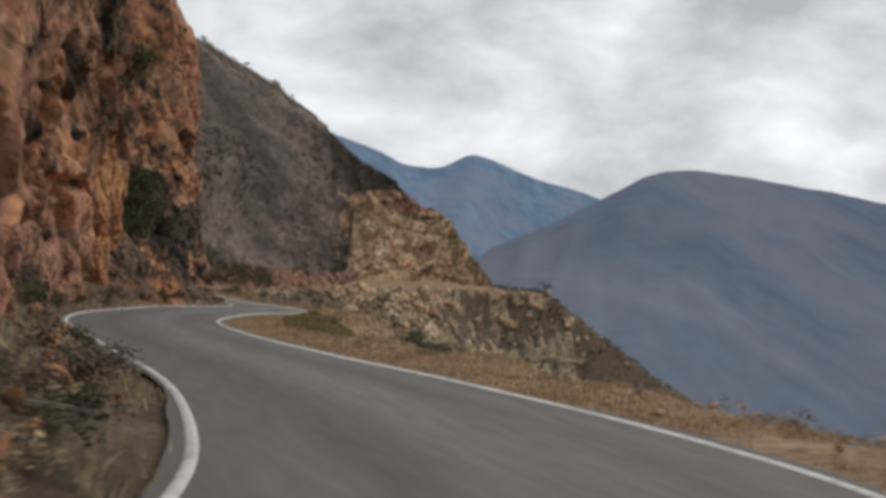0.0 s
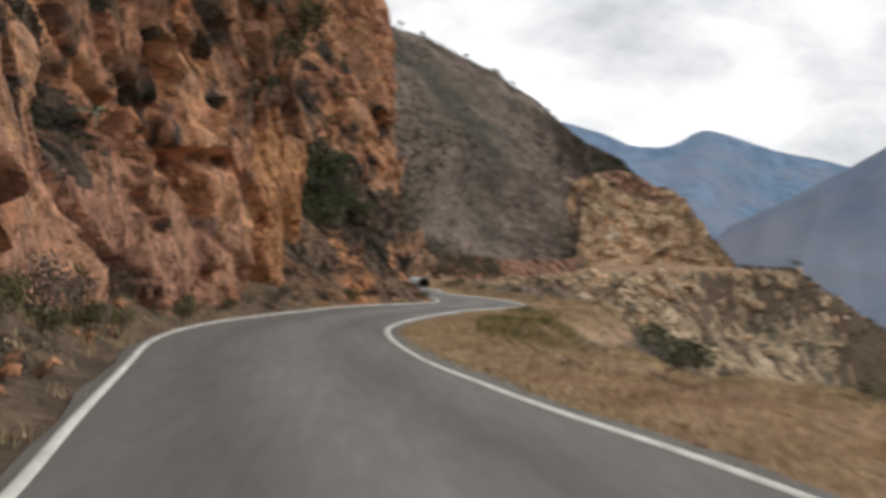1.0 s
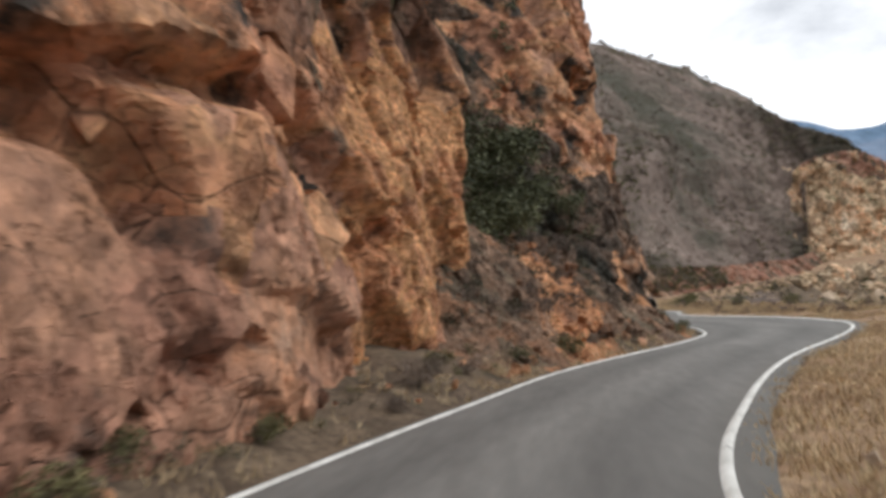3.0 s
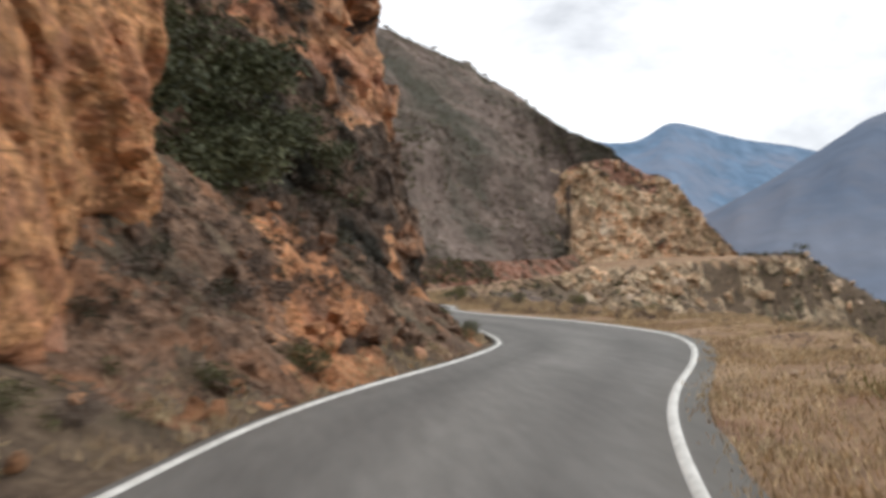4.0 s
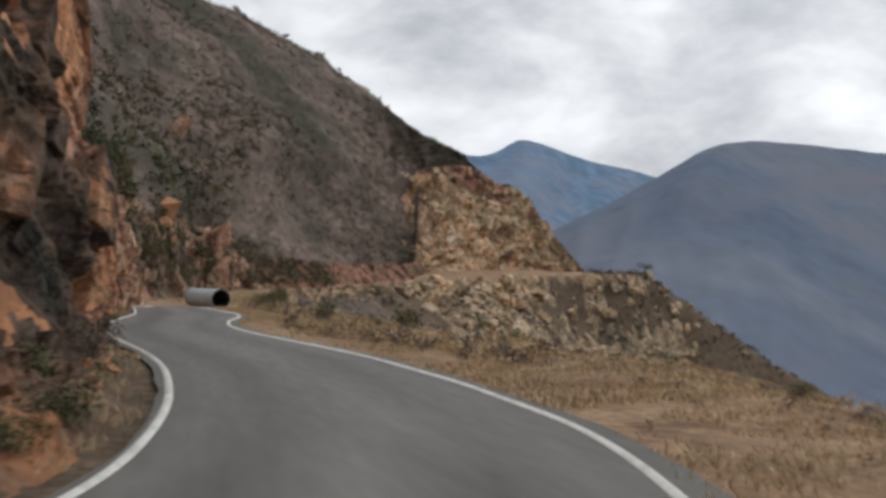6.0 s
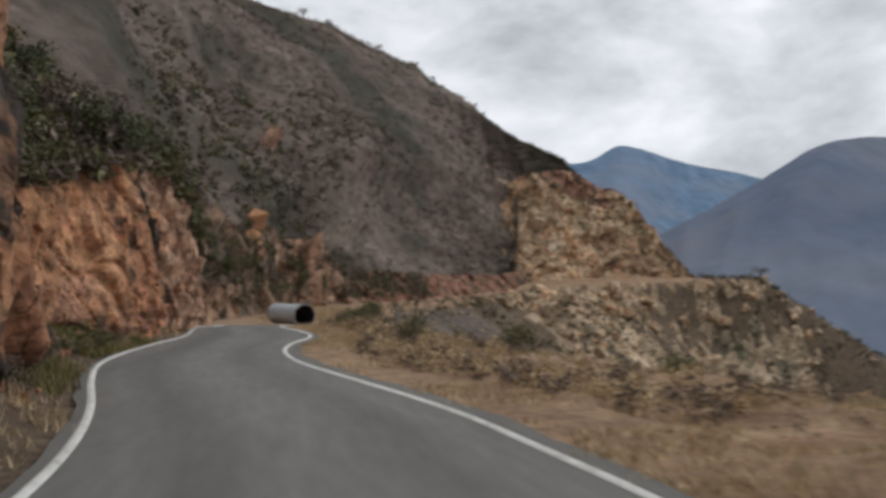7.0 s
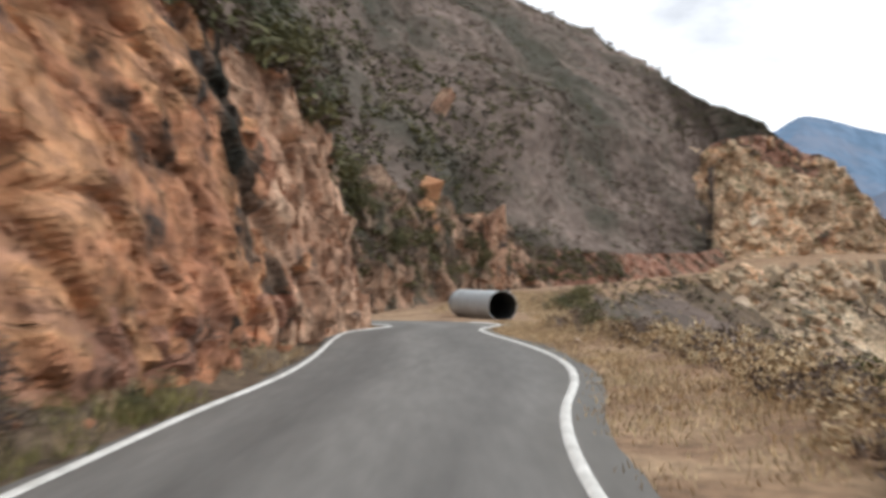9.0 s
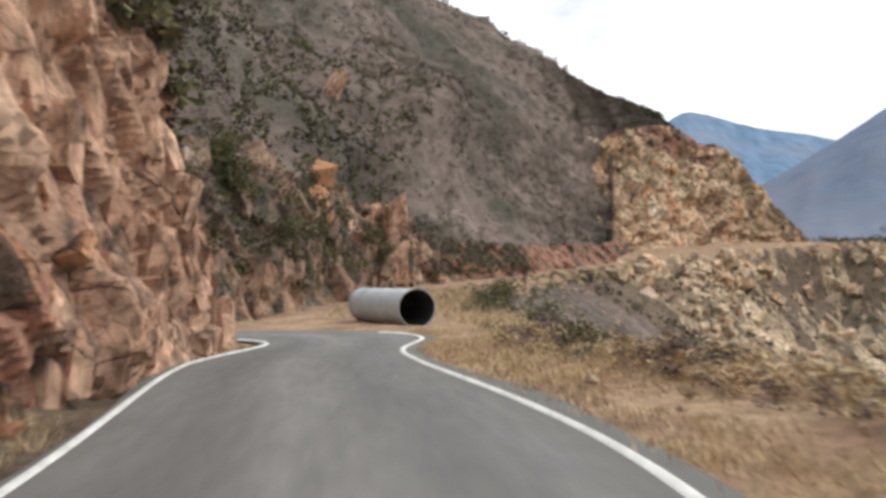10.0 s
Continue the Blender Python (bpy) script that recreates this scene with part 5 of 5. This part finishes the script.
STONE_MESHES = [stone_mesh("stone", 50 + k, M_STONE) for k in range(8)]
ROCK_MESHES = [stone_mesh("rock", 70 + k, M_ROCK) for k in range(5)]
random.seed(9)
for _ in range(210):
    y = random.uniform(4, 106)
    inner = random.random() < 0.62
    x = left_x(y) - random.uniform(0.6, 1.5) if inner else random.uniform(right_x(y) + 0.9, edge_x(y) + 1)
    s = random.uniform(0.10, 0.36) if inner else random.uniform(0.06, 0.2)
    ob = new("loose_rock", random.choice(ROCK_MESHES if inner else STONE_MESHES))
    ob.matrix_world = pose(x, y, float(ground_z(x, y)) + s * 0.16, random.uniform(0, 360), random.uniform(-20, 20), random.uniform(0, 360)) @ Matrix.Diagonal((s, s * 1.2, s * 0.8, 1))
    tagged(ob, "fallen reddish rock at the foot of the cliff" if inner else "pale loose stone on the straw verge", "rock", "loose rocks by the road")

# ---- small things ----
def agave(place):
    root = new("agave")
    rng = random.Random(3)
    for k in range(22):
        bm = bmesh.new()
        turn, rise, long = rng.uniform(0, 6.28), rng.uniform(-0.3, 1.0), rng.uniform(0.45, 0.7)
        rows = []
        for j in range(5):
            t = j / 4
            r, z = long * t * math.cos(rise), long * (t * math.sin(rise) - 0.45 * t * t)
            w = 0.035 * (1 - t) ** 0.6 + 0.002
            rows.append([bm.verts.new((r * math.cos(turn) - sd * w * math.sin(turn), r * math.sin(turn) + sd * w * math.cos(turn), z + (0.012 if sd == 0 else 0.02))) for sd in (-1, 0, 1)])
        for j in range(4):
            for i in range(2):
                bm.faces.new((rows[j][i], rows[j][i + 1], rows[j + 1][i + 1], rows[j + 1][i]))
        part("leaf", bm, M_AGAVE, root)
    root.matrix_world = pose(place[0] + 0.3, place[1] - 0.2, place[2], 0, 35, 0) @ Matrix.Diagonal((0.9, 0.9, 0.9, 1))
    return tagged(root, "spiky grey-green agave growing from the cliff", "agave")


agave(wall_at(PA, 28.1, 4.4))


def tree(name, place, height, crown, label, seed, leafsize=0.35, n=420, material=M_TWIG):
    rng = random.Random(seed)
    root = new(name)
    bm = bmesh.new()
    limb(bm, (0, 0, -0.4), (0.05 * height, 0, 0.45 * height), 0.05 * height, 0.035 * height, 8)
    for k in range(7):
        a = rng.uniform(0, 6.28)
        limb(bm, (0.03 * height, 0, height * rng.uniform(0.25, 0.5)), (math.cos(a) * crown * 0.6, math.sin(a) * crown * 0.6, height * rng.uniform(0.65, 0.95)), 0.022 * height, 0.006 * height)
    part("trunk", bm, M_BARK, root)
    vs, fs = leaf_cloud(rng, n, leafsize, (crown, crown, height * 0.3), 7)
    vs = [v + Vector((0, 0, height * 0.42)) for v in vs]
    mesh_object("crown", vs, fs, material, root)
    root.matrix_world = pose(*place)
    return tagged(root, label, "tree")


tree("tree", (152.6, 317, float(ground_z(152.6, 317))), 4.6, 3.0, "small lone tree on the far bench edge", 5, 0.5, 260, M_LEAF)
for k, (u, h) in enumerate([(0.405, 4.5), (0.43, 3.0), (0.50, 2.6), (0.56, 3.0), (0.60, 2.4)]):
    q = PH[int(u * (PH.shape[0] - 1)), -1]
    tagged(tree("ridge_tree", (q[0], q[1], q[2]), h, h * 0.55, "small bare tree on the ridge", 30 + k, 0.5, 160), group="trees on the ridge")


def dead_stem(place, top, name, label):
    bm = bmesh.new()
    pts = [Vector(place), Vector(place).lerp(Vector(top), 0.35) + Vector((0.10, 0, 0)), Vector(place).lerp(Vector(top), 0.7) + Vector((0.07, 0, 0)), Vector(top)]
    for k in range(3):
        limb(bm, pts[k], pts[k + 1], 0.045 - 0.01 * k, 0.035 - 0.01 * k, 7)
    limb(bm, pts[2], pts[2] + Vector((0.25, 0.1, 0.3)), 0.012, 0.004)
    limb(bm, pts[1], pts[1] + Vector((-0.2, 0.1, 0.35)), 0.012, 0.004)
    return tagged(part(name, bm, M_BARK), label, "dead stem")


dead_stem((12.55, 81.7, float(ground_z(12.55, 81.7)) - 0.1), (12.95, 81.8, 2.3), "dead_sapling", "thin leaning dead sapling on the verge")
dead_stem((-0.55, 7.6, float(ground_z(-0.55, 7.6)) + 0.03), (0.0, 8.1, 0.2), "fallen_branch", "dry fallen branch lying on the verge")


# ---- blocks that stand out of the rock walls ----
def block_mesh(seed, material):
    """A rough slab: a box with its corners knocked in."""
    rng = random.Random(seed)
    bm = bmesh.new()
    for sx in (-0.5, 0.5):
        for sy in (-0.5, 0.5):
            for sz in (-0.5, 0.5):
                k = rng.uniform(0.62, 1.0)
                bm.verts.new((sx * rng.uniform(0.8, 1.0), sy * k, sz * rng.uniform(0.6, 1.0)))
    for _ in range(4):
        bm.verts.new((rng.uniform(0.3, 0.62), rng.uniform(-0.42, 0.42), rng.uniform(-0.45, 0.45)))
    bmesh.ops.convex_hull(bm, input=bm.verts)
    bmesh.ops.delete(bm, geom=[v for v in bm.verts if not v.link_faces], context="VERTS")
    bmesh.ops.triangulate(bm, faces=bm.faces[:])
    bmesh.ops.subdivide_edges(bm, edges=bm.edges[:], cuts=2, use_grid_fill=True)
    for v in bm.verts:
        v.co += 0.03 * noise.noise_vector(v.co * 2.3 + Vector((seed, 0, 0))) + 0.015 * noise.noise_vector(v.co * 6.0 + Vector((0, seed, 0)))
    me = bpy.data.meshes.new("rock_block")
    bm.to_mesh(me)
    bm.free()
    me.materials.append(material)
    return me


# ---- broken blocks on the far slope and cut ----
random.seed(12)
CUT_MESHES = [block_mesh(800 + q, M_ROCK_FAR) for q in range(8)]
BENCH_MESHES = STONE_MESHES + [block_mesh(820 + q, M_SLOPE) for q in range(8)] + [block_mesh(840 + q, M_ROCK_FAR) for q in range(8)]
for k in range(460):
    if k < 360:
        y = random.uniform(235, 318)
        x = edge_x(y) + abs(random.gauss(0, 14)) + 0.5
        z = float(ground_z(x, y))
        owner = bpy.data.objects["ground"]
        s = 0.7 + 3.6 * random.random() ** 1.8
    else:
        q = PK[random.randint(6, PK.shape[0] - 8), random.randint(3, PK.shape[1] - 6)]
        x, y, z = q
        owner = cut
        s = random.uniform(1.0, 3.2)
    ob = new("stone", BENCH_MESHES[k % 24] if k < 360 else CUT_MESHES[k % 8])
    ob.parent = owner
    ob.matrix_world = pose(x, y, z + 0.1 * s, random.uniform(0, 360), random.uniform(0, 40), random.uniform(0, 360)) @ Matrix.Diagonal((s, s * random.uniform(0.7, 1.4), s * random.uniform(0.5, 0.9), 1))


def stud(owner, P, count, material, ylo, yhi, zlo, zhi, slo, shi, seed, dip=40, out=0.12, rule=None, other=None, skip=None):
    meshes = [block_mesh(seed * 20 + k, material) for k in range(9)]
    others = [block_mesh(seed * 20 + k, other) for k in range(9)] if other else []
    rng = random.Random(seed)
    cols = [i for i in range(2, P.shape[0] - 2) if ylo < P[i, 0, 1] < yhi]
    for _ in range(count):
        i = rng.choice(cols)
        zs = P[i, :, 2]
        j = int(np.argmin(np.abs(zs - (zlo + (zhi - zlo) * rng.random() ** 1.2))))
        j = min(max(j, 1), P.shape[1] - 2)
        if skip and skip(P[i, j, 1], P[i, j, 2]):
            continue
        t = Vector(P[min(i + 6, P.shape[0] - 1), j] - P[max(i - 6, 0), j])
        t.z = 0
        t.normalize()
        up = Vector((0, 0, 1))
        n = t.cross(up)
        s = slo + (shi - slo) * rng.random() ** 2
        basis = Matrix((n, -t, up)).transposed().to_4x4()
        turn = Euler((radians(rng.gauss(dip, 14)), radians(rng.gauss(0, 12)), radians(rng.gauss(0, 16)))).to_matrix().to_4x4()
        size = Matrix.Diagonal((s * rng.uniform(0.5, 0.9), s * rng.uniform(0.55, 1.0), s * rng.uniform(0.9, 1.9), 1))
        use = others if rule and rule(P[i, j, 1], P[i, j, 2]) else meshes
        ob = new("rock_block", rng.choice(use))
        ob.parent = owner
        ob.matrix_world = Matrix.Translation(Vector(P[i, j]) - n * s * (0.24 - out * rng.random())) @ basis @ turn @ size


plain_face = lambda y, z: (23 < y < 38.5 and z < 3.6) or (32 < y < 37.4 and 3.8 < z < 7.4) or (24.5 < y < 28.5 and z < 6) or (y > 39.5 and z < 7.5)
stud(cliff_a, PA, 120, M_ROCK, 6, 49.1, 1.6, 5.5, 0.4, 1.3, 5, 42, 0.04, skip=plain_face)
stud(cliff_a, PA, 120, M_ROCK_UPPER, 6, 49.1, 5.5, 13.0, 0.6, 2.0, 25, 42, 0.08, skip=plain_face)
stud(cliff_a, PA, 70, M_ROCK_OCHRE, 40.5, 49.1, 0.3, 6.5, 0.25, 0.7, 35, 12, 0.03)
stud(cliff_a, PA, 90, M_ROCK_PINK, 6, 49.1, -0.1, 1.0, 0.2, 0.55, 15, 38, 0.08)
random.seed(31)
orange_rubble = [block_mesh(740 + k, M_TALUS_ORANGE) for k in range(4)]
rubble = [block_mesh(700 + k, M_TALUS) for k in range(6)] + [block_mesh(720, M_ROCK_B)]
for _ in range(75):
    y = random.uniform(45, 60)
    u = random.uniform(0.1, 1) ** 1.5 * 5
    x = float(left_x(y)) - 0.5 - u
    lift = 0.34 * u * float(step(43.6, 46.5, y) * (1 - step(58.5, 61.5, y)))
    s = random.uniform(0.12, 0.3) + 0.07 * u * random.random() ** 2
    ob = new("rock_block", orange_rubble[_ % 4] if abs(y - 47.6 - 1.7 * u) < 0.9 else random.choice(rubble))
    ob.parent = talus
    ob.matrix_world = pose(x, y, float(ground_z(x, y)) + lift, random.uniform(0, 360), random.uniform(-30, 30), random.uniform(0, 360)) @ Matrix.Diagonal((s, s * 1.3, s * 0.9, 1))
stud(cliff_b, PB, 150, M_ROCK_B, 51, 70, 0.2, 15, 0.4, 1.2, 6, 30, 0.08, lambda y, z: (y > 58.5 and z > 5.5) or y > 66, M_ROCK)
stud(cliff_c, PC, 150, M_ROCK, 72, 96, 0.0, 4.6, 0.25, 0.8, 7, 30, 0.08)
stud(cliff_c, PC, 90, M_ROCK_PALE, 95, 106.5, 0.0, 5.4, 0.3, 1.1, 8, 6, 0.06)
stud(bank_d, PD, 190, M_ROCK_D, 122, 190, 0.0, 8.0, 0.9, 3.0, 9, 20, 0.08)


# ---- outcrops on the hillside ----
for x, y, z, s, label in [(7.6, 206.2, 25.4, 4.6, "pale orange rock outcrop in the hillside brush"), (5.4, 164.0, 10.0, 5.6, "orange rock block under a dark overhang")]:
    ob = new("rock_outcrop", block_mesh(int(y), M_ROCK_PALE if z > 20 else M_ORANGE))
    ob.matrix_world = pose(x, y, z, 16, 24 if z > 20 else -14, 52) @ Matrix.Diagonal((s * (0.4 if z > 20 else 0.6), s * (0.5 if z > 20 else 0.9), s * (1.4 if z > 20 else 0.6), 1))
    tagged(ob, label, "rock outcrop", "outcrops on the hillside")


# ---- tall pale slabs ----
def big_slab(owner, place, size, turn, material):
    ob = new("rock_slab", block_mesh(501, material))
    ob.parent = owner
    ob.matrix_world = Matrix.Translation(place) @ pose(0, 0, 0, *turn) @ Matrix.Diagonal((*size, 1))


big_slab(bank_d, (13.6, 180.2, 4.6), (2.2, 3.4, 11.0), (3, -2, 20), M_ROCK_PALE)
p = wall_at(PC, 99.0, 4.0)
big_slab(cliff_c, (p[0] - 0.2, p[1], 3.2), (0.8, 1.0, 6.6), (-6, -3, 0), M_ROCK_PALE)
